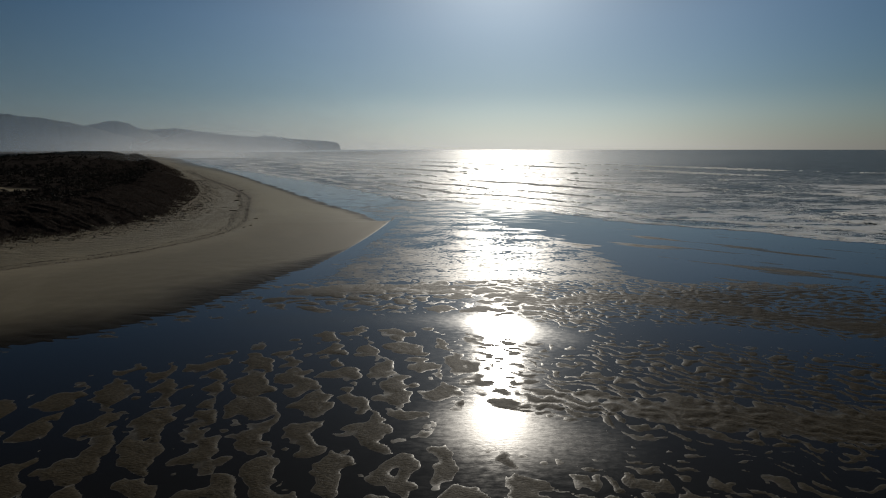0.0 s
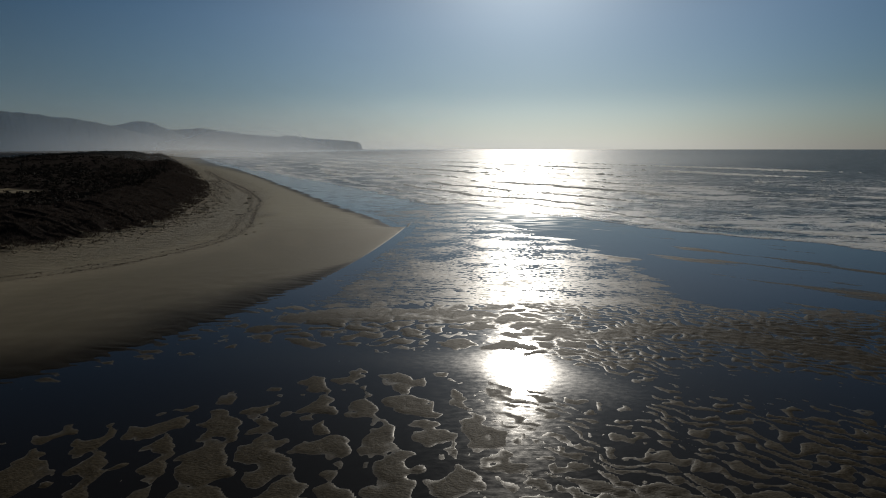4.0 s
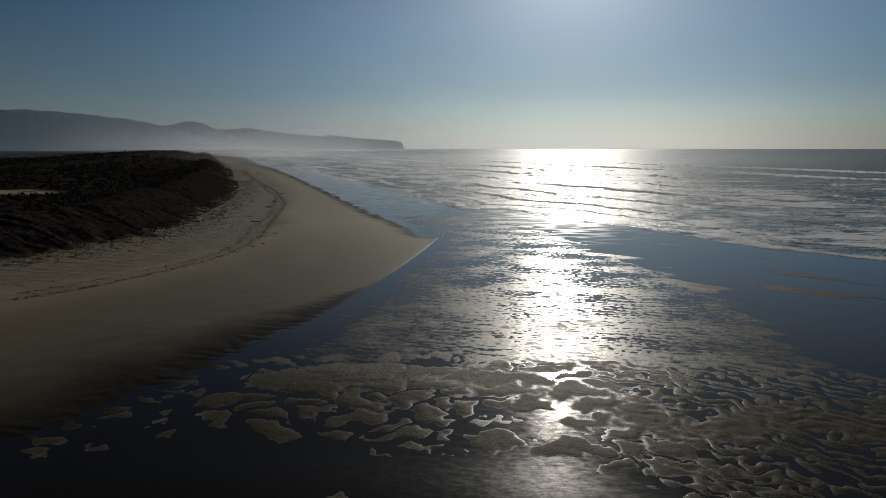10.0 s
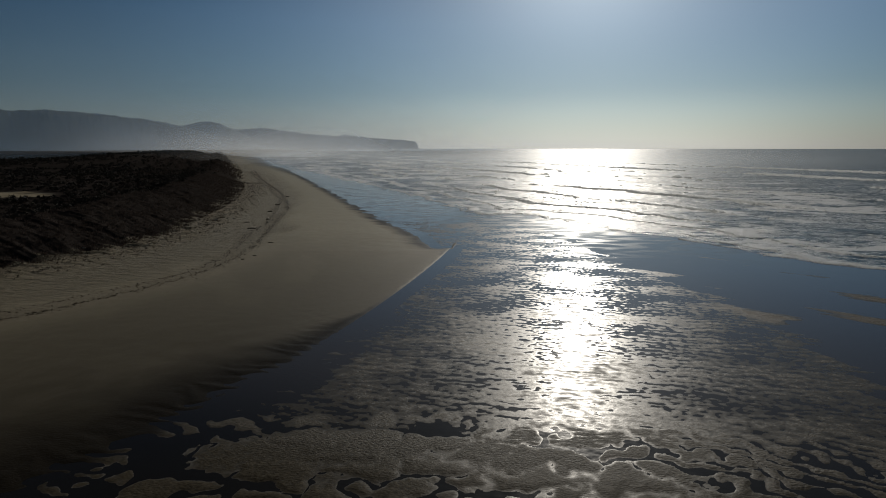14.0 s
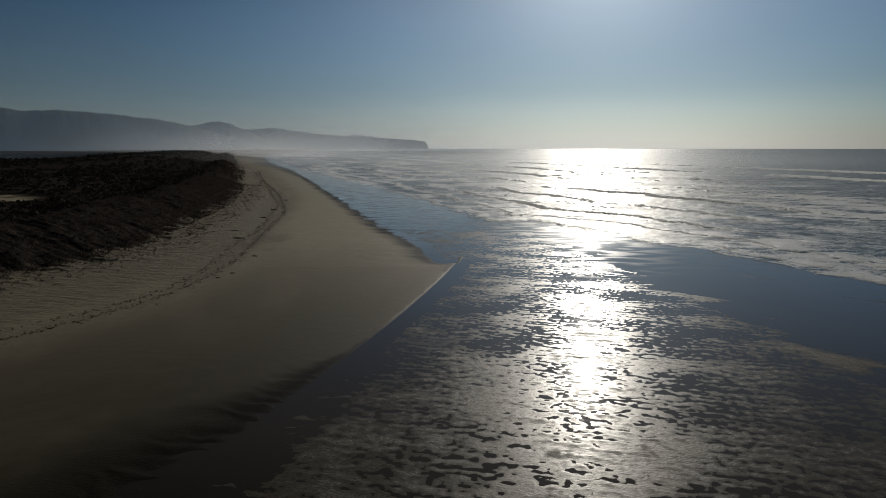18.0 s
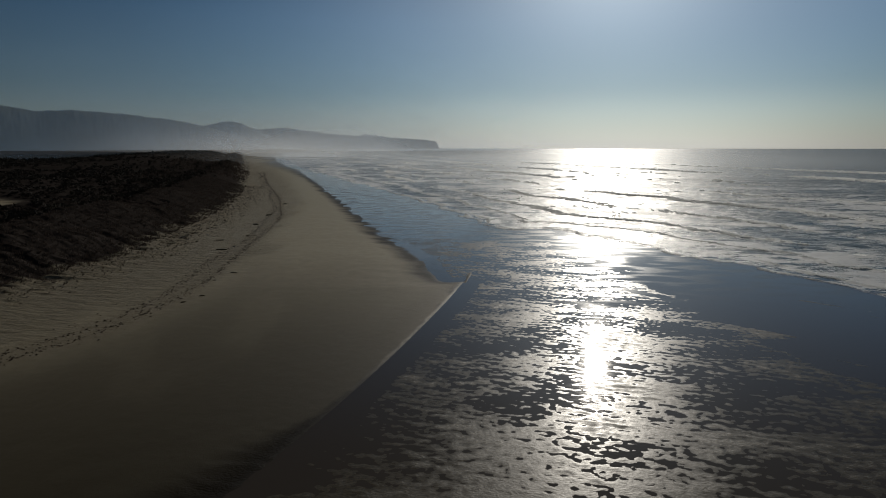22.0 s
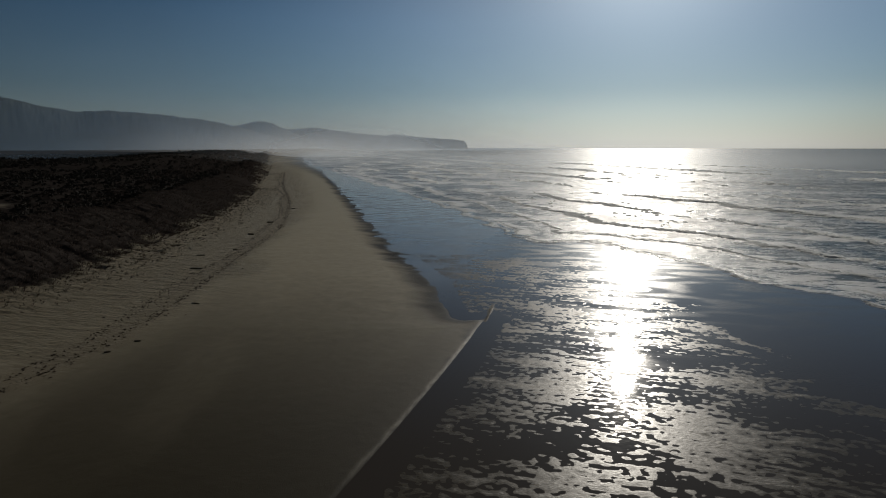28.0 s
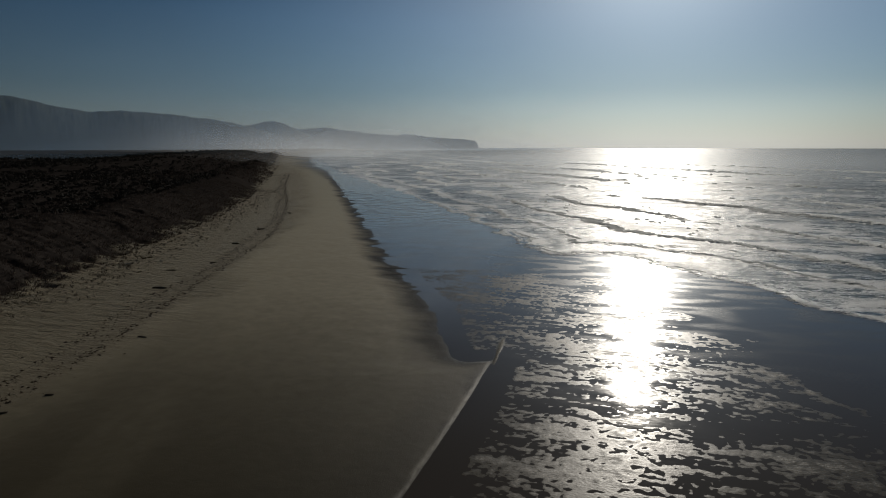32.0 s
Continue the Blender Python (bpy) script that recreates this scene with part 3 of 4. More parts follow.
ground = new("ground", grid_mesh("ground", gx, gy, Z, [("wet", WET), ("grass", GRS), ("lightened", LIGHTENED), ("sheen", SHEEN), ("brim", BRIM), ("trod", TROD), ("hummocks", HUM), ("pale_edge", PALE_EDGE), ("shore", SHORE), ("north", step(80, 88, Y) * (1 - 0.6 * step(140, 180, Y)))]))
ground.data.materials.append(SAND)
tagged(ground, "rippled wet tidal sand rising to a pale dry beach", "beach", kind="structure")


def ground_at(x, y):
    return relief(np.asarray(x, np.float32), np.asarray(y, np.float32))[0]


# ---- sea, channel and pools: one sheet of water ----
wx_ = np.concatenate([outward(-110, -5000, 2.0, 1.12)[::-1], graded([(-110, -60, 1.2), (-60, 130, 0.5), (130, 260, 1.6)]), outward(260, 9000, 2.2, 1.10)])
wy_ = np.concatenate([outward(28, -6000, 3.0, 1.2)[::-1], graded([(28, 105, 1.1), (105, 330, 0.5), (330, 700, 1.0)]), outward(700, 4880, 3.0, 1.05)])
def breakers(s, x, y):
    """Wave fronts that follow the shore: height and foam."""
    z, foam, lip = 0.0, 0.0, 0.0
    along = (x * 0.8 - y * 0.6)
    w = s + 7 * perlin(along / 55, s / 70, 111) + 1.6 * perlin(along / 11, s / 20, 113)
    for k, (at, high, wide_) in enumerate([(2, 0.10, 3), (13, 0.22, 4), (29, 0.38, 6), (52, 0.55, 8), (84, 0.75, 10), (128, 0.9, 13), (190, 1.0, 16), (270, 1.0, 20), (370, 1.0, 26)]):
        power = step(-0.35, 0.45, perlin(along / (38 + 9 * k) + 5.1 * k, np.full_like(w, k * 3.3), 120 + k) + (0.35 if k < 2 else 0.0))
        u = (w - at) / wide_
        front = np.where(u < 0, np.exp(-((w - at) / 0.75) ** 2), np.exp(-(u / 0.75) ** 2))
        z = z + 0.34 * high * power * front
        lip = np.maximum(lip, power * np.exp(-((w - at - 0.3) / (0.35 + 0.02 * at)) ** 2))
        foam = np.maximum(foam, power * np.where(u < 0, np.exp(-(u / 0.22) ** 2), 0.95 * np.exp(-(u / 0.9) ** 2)))
    return z, foam, lip


def sea_surface(x, y):
    """Height, foam, chop, film and distance from the shore of the water at a place."""
    s = sea_depth(x, y) + 2.5 * fbm(x / 14, y / 14, 101, 3) + 0.8 * perlin(x / 3, y / 3, 103)
    wave_z, wave_f, front = breakers(s, x, y)
    sea_in = step(-0.3, 0.9, s)
    deep = step(0, 60, s)
    alo, acr = x * 0.8 - y * 0.6, x * 0.6 + y * 0.8
    ridge = 1 - 2 * np.abs(perlin(alo / 10, acr / 2.6, 151)) + 0.5 * perlin(alo / 4, acr / 1.5, 153)
    wavelet = 1 - 2 * np.abs(perlin((alo + 0.3 * acr) / 3.6, acr / 1.25, 155)) + 0.6 * perlin(alo / 1.6, acr / 0.9, 157)
    ripple_z = step(1, 12, s) * ((0.05 + 0.07 * step(10, 120, s)) * ridge + 0.05 * wavelet * step(700, 420, y))
    swell = 0.16 * perlin((x * 0.35 + y) / 16, (x - y * 0.35) / 60, 131) + 0.10 * fbm(x / 7, y / 4, 133, 2)
    z = sea_in * (0.05 + 0.008 * np.clip(s, 0, 40) + 0.75 * wave_z + ripple_z * step(900, 300, y) + deep * swell * step(2600, 400, y))
    surf = step(420, 60, s)
    foam = sea_in * np.clip(0.80 * wave_f + 0.85 * surf * (0.5 + 0.6 * fbm(x / 40, y / 22, 137, 3)) + 0.27 + np.exp(-((s - 0.6) / 0.9) ** 2) * 0.9, 0, 1)
    chop = step(0.2, 5, s) * 0.75 + 0.25 * step(15, 110, s)
    return z, foam, chop, s, front


X, Y = np.meshgrid(wx_.astype(np.float32), wy_.astype(np.float32))
Zw, FOAM, OPEN, S, _ = sea_surface(X, Y)
water = new("water", grid_mesh("water", wx_, wy_, Zw, [("open_sea", OPEN), ("foam", FOAM), ("thin", step(80, 100, Y) * step(60, 5, S) * step(205, 160, Y)), ("far_sea", step(20, 500, S)), ("windy", step(150, 195, Y) * step(6, -2, S) * step(-24, -8, X)), ("silt", step(150, 185, Y) * step(4, -6, S) * step(-14, -26, X) + step(205, 235, Y) * step(3, -2, S)), ("ruffled", np.maximum(band(X, Y, POOL_S, 6.5), np.maximum(0.7 * band(X, Y, POOL_C, 5.0), 0.8 * step(135, 160, Y) * step(3, -3, S) * step(-0.2, 0.3, perlin(X / 6, Y / 2.2, 159)))))]))
water.data.materials.append(WATER)
tagged(water, "grey-blue sea with foamy breakers and still shallow pools", "water", kind="structure")


# ---- foam thrown up along the wave fronts ----
def foam_material():
    """White froth that lets the low sun through."""
    m, t, out = material("froth")
    df, tr = t.nodes.new("ShaderNodeBsdfDiffuse"), t.nodes.new("ShaderNodeBsdfTranslucent")
    pos = t.nodes.new("ShaderNodeNewGeometry").outputs["Position"]
    col = mix_rgb(t, noise_tex(t, pos, 3.0, 4), (0.78, 0.80, 0.80), (0.95, 0.95, 0.94))
    mx = t.nodes.new("ShaderNodeMixShader")
    mx.inputs[0].default_value = 0.6
    for b in (df, tr):
        wire(t, col, b.inputs[0])
    wire(t, df.outputs[0], mx.inputs[1])
    wire(t, tr.outputs[0], mx.inputs[2])
    wire(t, mx.outputs[0], out.inputs[0])
    return m


FROTH = foam_material()


def froth(n, box, seed, high, wide_, spots):
    """Low ragged crests of foam, set on the wave fronts and here and there between them."""
    r = np.random.RandomState(seed)
    x = r.uniform(box[0], box[1], n).astype(np.float32)
    y = r.uniform(box[2], box[3], n).astype(np.float32)
    z, foam, _, s, lip = sea_surface(x, y)
    edge = np.exp(-((s - 0.5) / 0.5) ** 2)
    chance = np.maximum(lip ** 2, 0.6 * edge) + spots * step(0.1, 0.7, fbm(x / 30, y / 12, 161, 3)) * step(420, 80, s) * (s > 3)
    keep = (s > 0.1) & (r.uniform(0, 1, n) < chance)
    x, y, z, s, edge = x[keep], y[keep], z[keep], s[keep], edge[keep]
    k = len(x)
    turn = 2.45 + r.normal(0, 0.22, k)
    size = wide_ * r.uniform(0.4, 1.3, k)
    tall = high * r.uniform(0.3, 1.2, k) * (0.25 + 0.75 * step(2, 40, s)) * (1 - 0.6 * edge)
    u = np.linspace(-0.5, 0.5, 6)
    top = np.array([0.0, 0.7, 1.0, 0.8, 0.9, 0.0])[None, :] * r.uniform(0.4, 1.0, (k, 6))
    bend = 0.12 * r.normal(0, 1, (k, 6))
    cx, cy = np.cos(turn)[:, None], np.sin(turn)[:, None]
    bx = x[:, None] + (u[None] * cx - bend * cy) * size[:, None]
    by = y[:, None] + (u[None] * cy + bend * cx) * size[:, None]
    low = np.stack([bx, by, np.broadcast_to(z[:, None] - 0.08, bx.shape)], -1)
    upp = np.stack([bx + 0.05, by + 0.1, z[:, None] + top * tall[:, None] + 0.01], -1)
    co = np.concatenate([low, upp], 1).reshape(-1, 3)
    q = np.array([(i, i + 1, i + 7, i + 6) for i in range(5)])
    f = (q[None] + (np.arange(k) * 12)[:, None, None]).reshape(-1, 4)
    ob = new("sea_foam", raw_mesh("sea_foam", co, f))
    ob.data.materials.append(FROTH)
    return tagged(ob, "white foam along the crests of breaking waves", "foam", kind="stuff")


froth(260000, (-70, 170, 112, 330), 31, 0.42, 2.0, 0.012)
froth(160000, (-230, 420, 330, 760), 32, 1.0, 5.0, 0.014)


# ---- hills ----
def hill(name, radius, skyline, depth, label, front=1.0):
    """A range of hills whose crest follows (azimuth, elevation) steps as seen from the beach."""
    az = np.radians(np.linspace(skyline[0][0], skyline[-1][0], int(abs(skyline[-1][0] - skyline[0][0]) * 24) + 2))
    el = np.interp(np.degrees(az), [a for a, _ in skyline], [e for _, e in skyline])
    crest = radius * np.tan(np.radians(el)) + 20
    u = np.linspace(-1, 1, 27)
    A, U = np.meshgrid(az, u)
    R = radius + np.where(U < 0, U * depth * front, U * depth)
    gully = fbm(np.degrees(A) * 0.9, U * 2.5 + radius, 141, 4)
    body = np.clip(1 - np.abs(U) ** 1.35, 0, 1)
    body = np.where(U < 0, body ** (1 + 0.35 * (front - 1)), body)
    zz = crest[None, :] * body * (1 + 0.04 * gully * np.abs(U) * (1 - np.abs(U)) * 3) + 4 * fbm(np.degrees(A) * 1.7, U * 7, 145, 3) * body - 6 * (1 - body)
    co = np.stack([np.sin(A) * R, np.cos(A) * R, zz], -1)
    n, m2 = len(u), len(az)
    i = np.arange(n * m2).reshape(n, m2)
    q = np.stack([i[:-1, :-1], i[:-1, 1:], i[1:, 1:], i[1:, :-1]], -1).reshape(-1, 4)
    ob = new(name, raw_mesh(name, co.reshape(-1, 3), q))
    ob.data.materials.append(HILL_M)
    return tagged(ob, label, "hill", kind="structure")


hill("backdrop_headland", 4150, [(-31, 1.0), (-28.5, 1.45), (-27.2, 1.52), (-24.8, 1.69), (-20.8, 1.17), (-18.0, 0.96), (-17.2, 1.12), (-15.2, 0.85), (-12.5, 0.66),
     (-11.8, 0.63), (-10.5, 0.47), (-10.25, 0.25), (-10.05, -0.3)], 330, "long wooded headland ending in a cliff over the sea")
hill("backdrop_knoll", 3750, [(-37, 0.3), (-34, 1.2), (-32, 1.7), (-31, 1.95), (-30.2, 2.18), (-29.5, 2.23), (-28.6, 2.05), (-27.6, 1.6), (-26, 0.9), (-24, 0.0)], 350,
     "rounded wooded knoll behind the beach in haze")
hill("backdrop_range", 3250, [(-120, 4.0), (-95, 4.6), (-70, 4.4), (-58, 4.1), (-50, 3.84), (-48.7, 3.72), (-46.3, 3.12), (-44, 2.74), (-41.7, 2.90), (-38, 2.70), (-36, 2.45), (-34.5, 2.32),
     (-33, 2.05), (-31.5, 1.72), (-29, 1.0), (-26, 0.2), (-25, -0.3)], 380, "dark wooded coastal hills fading into sea haze")


# ---- mist and haze sheets ----
def mist(radius, az0, az1, high, amount, low=0.0, mat=MIST, edge=0.5):
    az = np.radians(np.linspace(az0, az1, 60))
    v = np.linspace(0, 1, 14) ** 1.6
    A, V = np.meshgrid(az, v)
    co = np.stack([np.sin(A) * radius, np.cos(A) * radius, low + V * high], -1)
    f = np.linspace(0, 1, 60)
    side = step(0, edge, f) * step(1, 1 - edge, f)
    dens = amount * side[None, :] * (1 - step(0.0, 1.0, V)) * (step(-0.02, 0.35, V) if radius < 800 else 1)
    i = np.arange(14 * 60).reshape(14, 60)
    q = np.stack([i[:-1, :-1], i[:-1, 1:], i[1:, 1:], i[1:, :-1]], -1).reshape(-1, 4)
    me = raw_mesh("mist_haze_sheet", co.reshape(-1, 3), q)
    a = me.attributes.new("sheet_density", "FLOAT", "POINT")
    a.data.foreach_set("value", dens.astype(np.float32).ravel())
    ob = new("mist_haze_sheet", me)
    ob.data.materials.append(mat)
    return tagged(ob, "see-through tinted sheet standing in for sea mist and distance haze", "mist", "mist banks", "stuff")


# added sheets that veil far beach, inland plain, headland and hills with haze
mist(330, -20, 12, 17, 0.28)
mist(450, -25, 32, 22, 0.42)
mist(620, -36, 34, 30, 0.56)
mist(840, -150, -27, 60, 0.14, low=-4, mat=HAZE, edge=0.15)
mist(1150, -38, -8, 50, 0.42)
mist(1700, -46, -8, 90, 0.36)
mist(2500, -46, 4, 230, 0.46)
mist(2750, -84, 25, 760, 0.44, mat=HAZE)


# ---- plants ----
def scatter(name, template, faces, x, y, z, scale, turn, mat, label, category):
    """Many small plants as one mesh: a template set down at each place."""
    n, k = len(x), len(template)
    c, s = np.cos(turn)[:, None], np.sin(turn)[:, None]
    tx, ty, tz = (template[None, :, i] * scale[:, None] for i in range(3))
    pick = rng.uniform(0.75, 1.25, (n, k))
    co = np.stack([x[:, None] + (tx * c - ty * s) * pick, y[:, None] + (tx * s + ty * c) * pick, z[:, None] + tz * pick], -1).reshape(-1, 3)
    f = (faces[None] + (np.arange(n) * k)[:, None, None]).reshape(-1, faces.shape[1])
    ob = new(name, raw_mesh(name, co, f, False))
    ob.data.materials.append(mat)
    return tagged(ob, label, category, kind="stuff")


def tuft(blades, lean, r):
    co, fa = [], []
    for b in range(blades):
        a, e = r.uniform(0, 6.283), r.uniform(0.3, 1.0)
        bx, by = 0.25 * math.cos(a) * r.uniform(0, 1), 0.25 * math.sin(a) * r.uniform(0, 1)
        w = r.uniform(0.05, 0.10)
        px, py = -math.sin(a) * w, math.cos(a) * w
        tip = (bx + lean * e * math.cos(a) + 0.25, by + lean * e * math.sin(a), r.uniform(0.55, 1.0))
        mid_ = ((bx + tip[0]) / 2 - 0.05, (by + tip[1]) / 2, tip[2] * 0.62)
        i = len(co)
        co += [(bx - px, by - py, -0.1), (bx + px, by + py, -0.1), (mid_[0] + px * 0.8, mid_[1] + py * 0.8, mid_[2]), tip]
        fa += [(i, i + 1, i + 2), (i, i + 2, i + 3)]
    return np.array(co), np.array(fa)


def leafy(clumps, r, flat=0.7):
    """A shrub of many small leaf faces in an uneven mound."""
    co, fa = [], []
    for _ in range(clumps):
        a, e, rad = r.uniform(0, 6.283), r.uniform(0, 1.45), r.uniform(0.55, 1.0)
        p = np.array((math.cos(a) * math.cos(e) * rad, math.sin(a) * math.cos(e) * rad, math.sin(e) * rad * flat + 0.05))
        u = r.normal(size=3)
        u /= np.linalg.norm(u)
        w = np.cross(u, r.normal(size=3))
        w /= np.linalg.norm(w)
        size = r.uniform(0.14, 0.34)
        i = len(co)
        co += [p + u * size, p + w * size * 0.8, p - u * size * 0.7, p - w * size * 0.9 + u * 0.05]
        fa += [(i, i + 1, i + 2), (i, i + 2, i + 3)]
    return np.array(co), np.array(fa)


def dune_places(n, near_y, far_y, first, last, seed):
    """Places between two distances behind the edge of the grass."""
    r = np.random.RandomState(seed)
    g = GRASS[(GRASS[:, 1] > near_y) & (GRASS[:, 1] < far_y)]
    seg = np.hypot(*np.diff(g, axis=0).T)
    cum = np.r_[0, np.cumsum(seg)]
    t = r.uniform(0, cum[-1], n)
    px, py = np.interp(t, cum, g[:, 0]), np.interp(t, cum, g[:, 1])
    spread = r.uniform(0, 1, n)
    off = first + (last - first) * (spread ** 1.3 if last > 0 else spread ** 0.5)
    x, y = px - off * 0.86 + r.normal(0, 2.5, n), py - off * 0.35 + r.normal(0, 2.5, n)
    keep = dune_depth(x.astype(np.float32), y.astype(np.float32)) > first
    keep &= ((x + 172) / 27) ** 2 + ((y - 203) / 17) ** 2 > 1.2
    x, y = x[keep], y[keep]
    return x, y, ground_at(x, y), r


tc_, tf_ = tuft(7, 0.55, np.random.RandomState(3))
x, y, z, r = dune_places(26000, 40, 330, -2.0, 50, 5)
scatter("dune_grass", tc_, tf_, x, y, z, r.uniform(0.25, 0.7, len(x)), r.uniform(-0.9, 0.9, len(x)), GRASS_M, "brown wind-bent marram grass on the foredune", "grass")
x, y, z, r = dune_places(2400, 40, 330, -11, -1, 15)
scatter("dune_grass", tc_, tf_, x, y, z, r.uniform(0.15, 0.5, len(x)), r.uniform(-0.9, 0.9, len(x)), GRASS_M, "sparse tufts of marram grass on the upper beach", "grass")
x, y, z, r = dune_places(6000, 330, 1200, -1, 60, 6)
scatter("dune_grass", tc_, tf_, x, y, z, r.uniform(1.0, 2.2, len(x)), r.uniform(-0.9, 0.9, len(x)), GRASS_M, "brown marram grass along the far foredune", "grass")
sc_, sf_ = leafy(26, np.random.RandomState(4))
x, y, z, r = dune_places(8500, 10, 420, 20, 330, 8)
scatter("shrub_thicket", sc_, sf_, x, y, z, r.uniform(0.6, 1.7, len(x)), r.uniform(0, 6.28, len(x)), SHRUB_M, "dark low shrub thicket in the hollows behind the dune", "shrubs")
x, y, z, r = dune_places(5000, 150, 1000, 150, 900, 17)
scatter("shrub_thicket", sc_, sf_, x, y, z, r.uniform(1.6, 3.4, len(x)), r.uniform(0, 6.28, len(x)), SHRUB_M, "dark scrub over the flat land inland", "shrubs")
x, y, z, r = dune_places(3200, 300, 1300, 12, 260, 9)
scatter("shrub_thicket", sc_, sf_, x, y, z, r.uniform(1.0, 2.2, len(x)), r.uniform(0, 6.28, len(x)), SHRUB_M, "dark shrub thicket on the far dunes", "shrubs")


def part(name, me, mat, parent, label=""):
    ob = new(name, me)
    me.materials.append(mat)
    ob.parent = parent
    return tagged(ob, label)


def cone_mesh(name, rings):
    """A closed tapered tube through rings of (centre, radius)."""
    bm = bmesh.new()
    loops = []
    for (cx, cy, cz), rad in rings:
        loops.append([bm.verts.new((cx + rad * math.cos(a * math.pi / 4), cy + rad * math.sin(a * math.pi / 4), cz)) for a in range(8)])
    for a, b in zip(loops[:-1], loops[1:]):
        for i in range(8):
            bm.faces.new((a[i], a[(i + 1) % 8], b[(i + 1) % 8], b[i]))
    bm.faces.new(loops[0][::-1])
    bm.faces.new(loops[-1])
    me = bpy.data.meshes.new(name)
    bm.to_mesh(me)
    bm.free()
    return me


def pine(seed):
    r = np.random.RandomState(seed)
    root = new("shore_pine")
    part("trunk", cone_mesh("trunk", [((0, 0, -0.4), 0.24), ((0.05, 0, 1.8), 0.18), ((0.2, 0.1, 3.6), 0.12), ((0.35, 0.1, 5.4), 0.05)]), BARK_M, root)
    co, fa = [], []
    for tier in range(7):
        zc, rad = 1.3 + tier * 0.72, 1.9 * (1 - tier / 8.5) * r.uniform(0.75, 1.2)
        for _ in range(16):
            a, q = r.uniform(0, 6.283), rad * math.sqrt(r.uniform(0.05, 1))
            p = np.array((0.2 + q * math.cos(a), 0.05 + q * math.sin(a), zc + r.uniform(-0.3, 0.45)))
            u, w = r.normal(size=3) * 0.42, r.normal(size=3) * 0.42
            i = len(co)
            co += [p + u, p + w, p - u, p - w]
            fa.append((i, i + 1, i + 2, i + 3))
    part("crown", raw_mesh("crown", np.array(co), np.array(fa), False), NEEDLE_M, root)
    return tagged(root, "dark wind-shaped shore pine on the far dunes", "tree", "pines along the skyline")


pines = [pine(s) for s in (1, 2, 3, 4)]
r = np.random.RandomState(12)
spots = []
for i in range(200):
    f = r.uniform(0, 1)
    spots.append((-452 - 56 * f - abs(r.normal(0, 16)), 606 + 320 * f + r.normal(0, 10), r.uniform(0.30, 0.55)))
px, py = np.array([s[0] for s in spots]), np.array([s[1] for s in spots])
pz = ground_at(px, py)
for k, (x, y, s) in enumerate(spots):
    m = pose(x, y, float(pz[k]), 0, 0, r.uniform(0, 360))
    if k < 4:
        pines[k].scale = (s, s, s)
        pines[k].matrix_basis = m @ Matrix.Diagonal((s, s, s, 1))
    else:
        p = copy_thing(pines[k % 4], m)
        p.scale = (s, s, s)


# ---- driftwood ----
def log(x, y, length, thick, turn, mat, label, branches=0, tilt=0.0, seed=0):
    r = np.random.RandomState(seed + 50)
    root = new("driftwood_log")
    rings = []
    for i in range(7):
        f = i / 6
        rad = thick * (1 - 0.45 * f) * r.uniform(0.88, 1.1) * (0.55 if i in (0, 6) else 1)
        rings.append(((0, 0.10 * length * math.sin(2.4 * f) * r.uniform(0.5, 0.9), (f - 0.5) * length), rad))
    me = cone_mesh("trunk", rings)
    me.transform(Matrix.Rotation(math.pi / 2, 4, "Y"))
    part("trunk", me, mat, root)
    for b in range(branches):
        f, l = r.uniform(-0.4, 0.4), length * r.uniform(0.2, 0.4)
        bme = cone_mesh("branch", [((0, 0, 0), thick * 0.4), ((0.05, 0.04, l * 0.5), thick * 0.3), ((0.16, 0, l), thick * 0.12)])
        bme.transform(Matrix.Translation((f * length, 0.06 * length, 0)) @ Euler((r.uniform(-0.9, 0.9), r.uniform(-0.7, 0.7), r.uniform(0, 6))).to_matrix().to_4x4())
        part("branch", bme, mat, root)
    z = float(ground_at([x], [y])[0])
    root.matrix_basis = pose(x, y, z + thick * 0.55, 0, tilt, turn)
    return tagged(root, label, "driftwood", "driftwood on the upper beach")


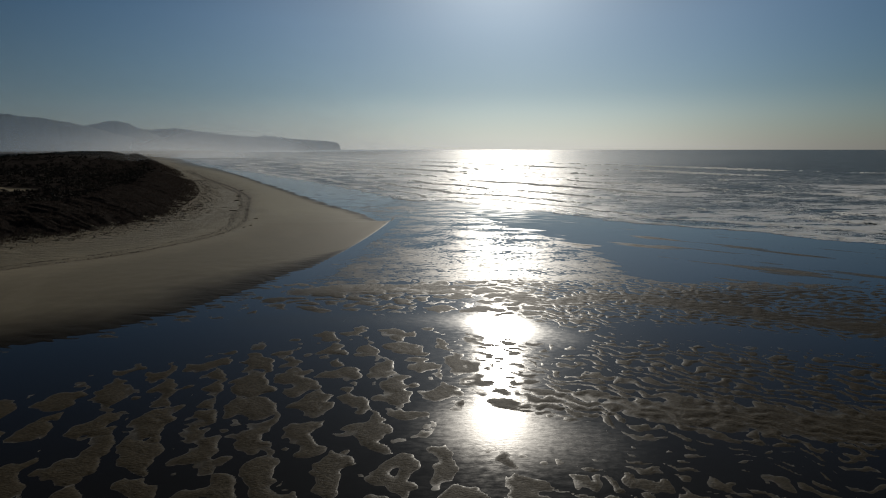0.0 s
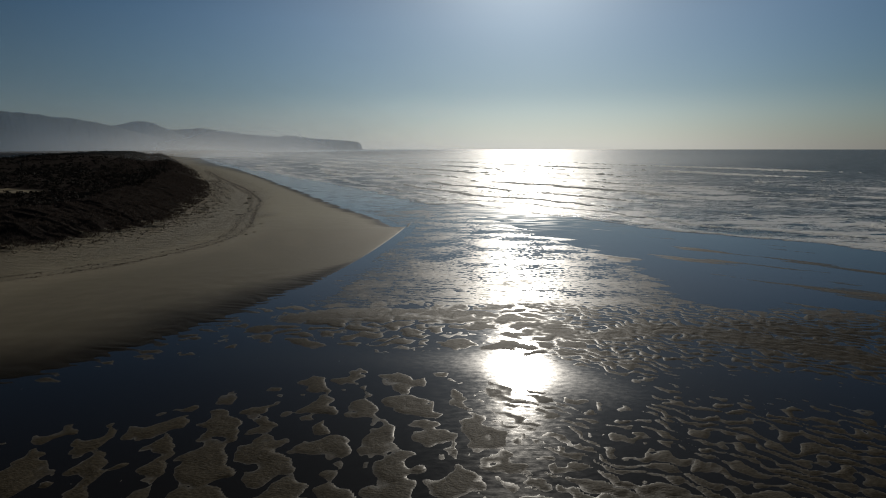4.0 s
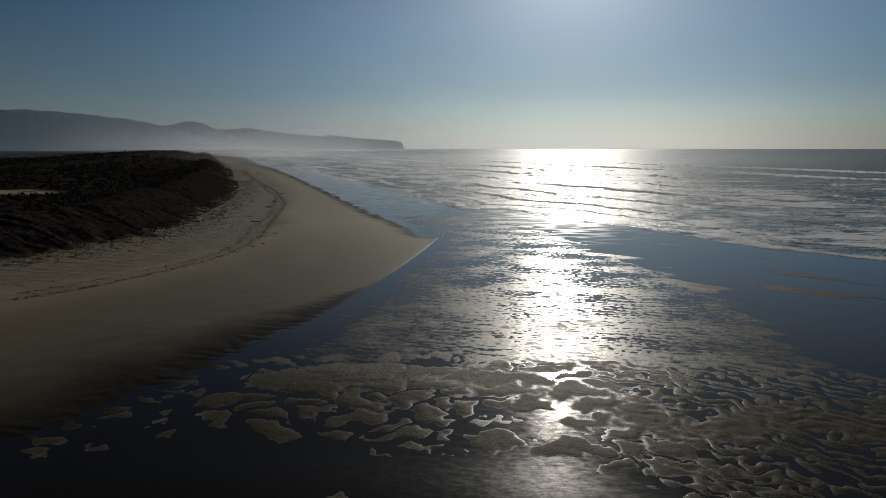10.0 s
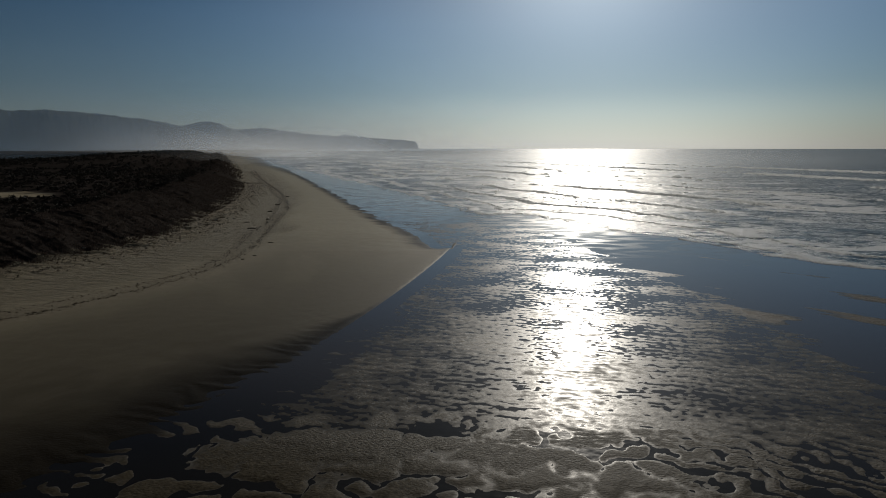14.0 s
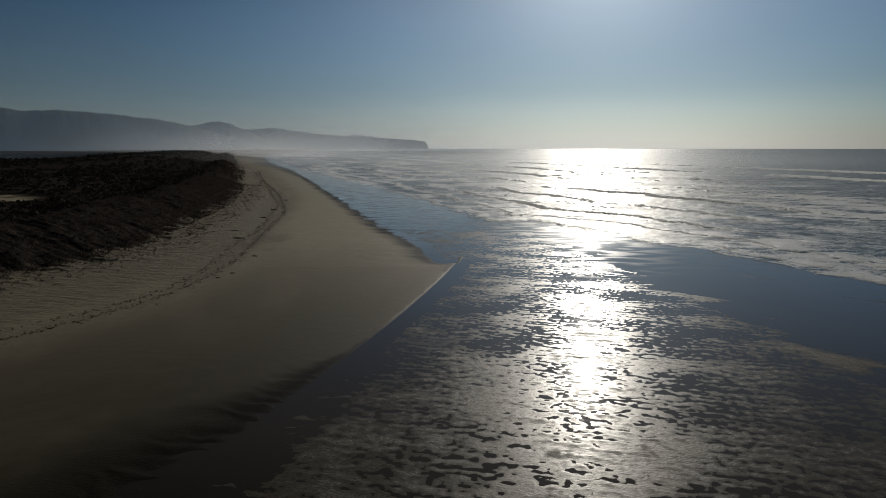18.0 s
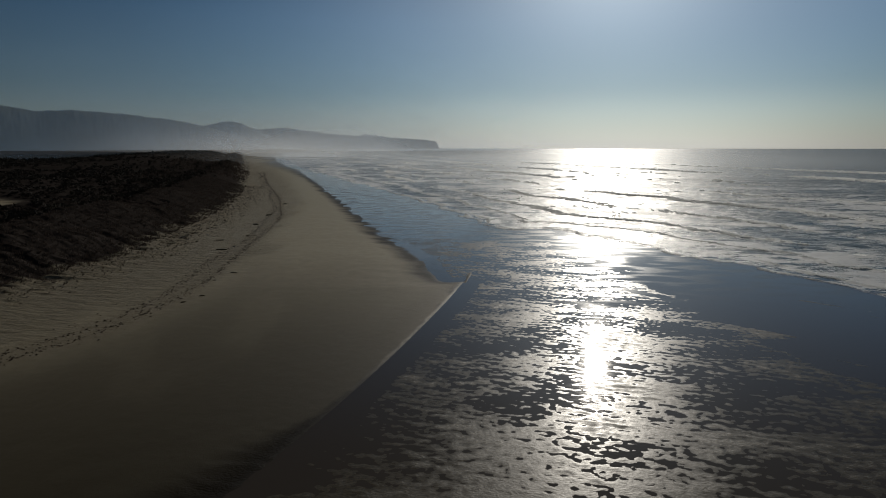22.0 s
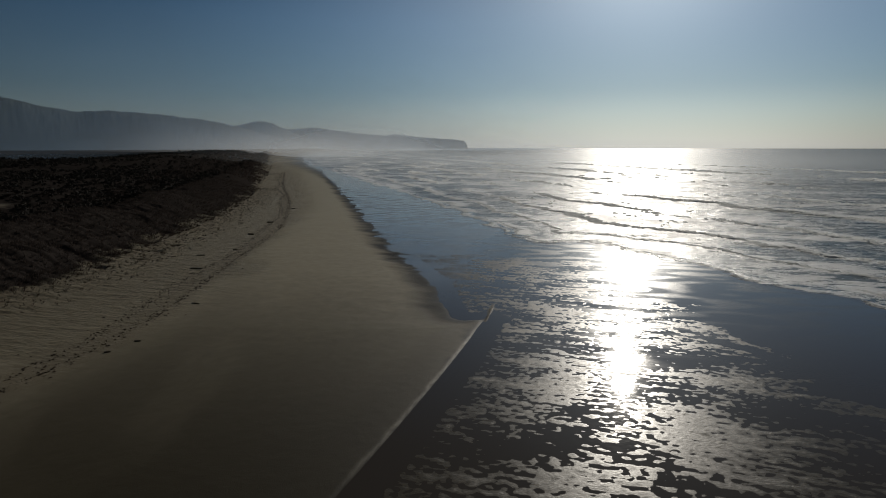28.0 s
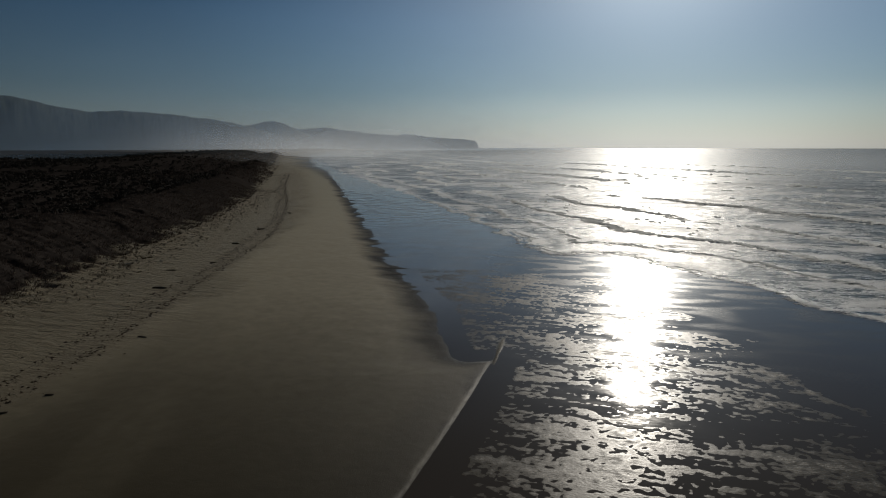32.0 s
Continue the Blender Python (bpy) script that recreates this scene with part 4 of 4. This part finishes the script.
LOGS = [
    (-60.5, 167.3, 2.9, 0.17, 4, 0, 0, 0), (-64.4, 184.0, 1.3, 0.16, 60, 0, 3, 0), (-66.5, 176.8, 2.2, 0.12, 12, 0, 1, 0), (-72.5, 182.0, 1.5, 0.13, 150, 1, 2, 0),
    (-75.2, 178.0, 1.9, 0.12, 35, 1, 3, 0), (-76.5, 184.0, 2.0, 0.13, -20, 0, 2, 0), (-71.6, 201.0, 1.9, 0.24, 10, 0, 1, 0), (-77.7, 220.0, 2.6, 0.26, 55, 0, 1, 0),
    (-87.5, 251.0, 1.6, 0.22, 15, 0, 0, 0), (-48.4, 150.5, 1.6, 0.09, -5, 0, 1, 0), (-45.4, 137.6, 0.9, 0.10, 20, 0, 0, 0), (-45.9, 134.4, 0.8, 0.11, 40, 0, 0, 0),
    (-69.8, 174.2, 1.2, 0.13, 70, 0, 0, 0), (-75.0, 135.0, 0.9, 0.16, 30, 1, 0, 0), (-61.8, 158.1, 0.8, 0.08, 80, 0, 1, 0),
]
for k, (x, y, ln, th, tu, pale, br, ti) in enumerate(LOGS):
    log(x, y, 0.7 * ln, 0.85 * th, tu, PALE_M if pale else WOOD_M, ("bleached white" if pale else "dark weathered") + " driftwood log lying on dry sand", br, ti, k)


# ---- wrack and debris ----
def lumps(n, seed):
    """Bits of weed and wood: a flattened uneven six-sided pebble as template."""
    r = np.random.RandomState(seed)
    co = [(0, 0, 0.5)] + [(math.cos(a) * r.uniform(0.7, 1.2), math.sin(a) * r.uniform(0.5, 1.0), r.uniform(-0.1, 0.15)) for a in np.linspace(0, 5.236, 6)]
    return np.array(co), np.array([(0, 1 + i, 1 + (i + 1) % 6) for i in range(6)])


def along(line, n, spread, seed, a=0.0, b=1.0):
    r = np.random.RandomState(seed)
    seg = np.hypot(*np.diff(line, axis=0).T)
    cum = np.r_[0, np.cumsum(seg)]
    t = cum[-1] * r.uniform(a, b, n)
    d = r.normal(0, 1, n) * spread
    x, y = np.interp(t, cum, line[:, 0]), np.interp(t, cum, line[:, 1])
    return x + d, y + 0.3 * d, r


lc, lf = lumps(1, 1)
x, y, r = along(WRACK, 5600, 0.4, 21)
x2, y2, _ = along(WRACK, 4000, 0.4, 22)
x3, y3, _ = along(WRACK, 1500, 1.8, 23)
x, y = np.r_[x, x2 - 2.6 + 0.8 * np.sin(y2 / 9), x3 - 1.2], np.r_[y, y2, y3]
scatter("wrack_line", lc, lf, x, y, ground_at(x, y), 0.05 + 0.16 * r.uniform(0, 1, len(x)) ** 3, r.uniform(0, 6.28, len(x)), KELP_M, "dark broken line of wrack on dry sand", "wrack")
x, y, r = along(GRASS, 3600, 3.6, 24, 0.02, 0.14)
x = x + 4.0
scatter("beach_debris", lc, lf, x, y, ground_at(x, y), 0.06 + 0.3 * r.uniform(0, 1, len(x)) ** 3, r.uniform(0, 6.28, len(x)), WOOD_M, "scattered chips of driftwood below the dune", "debris")
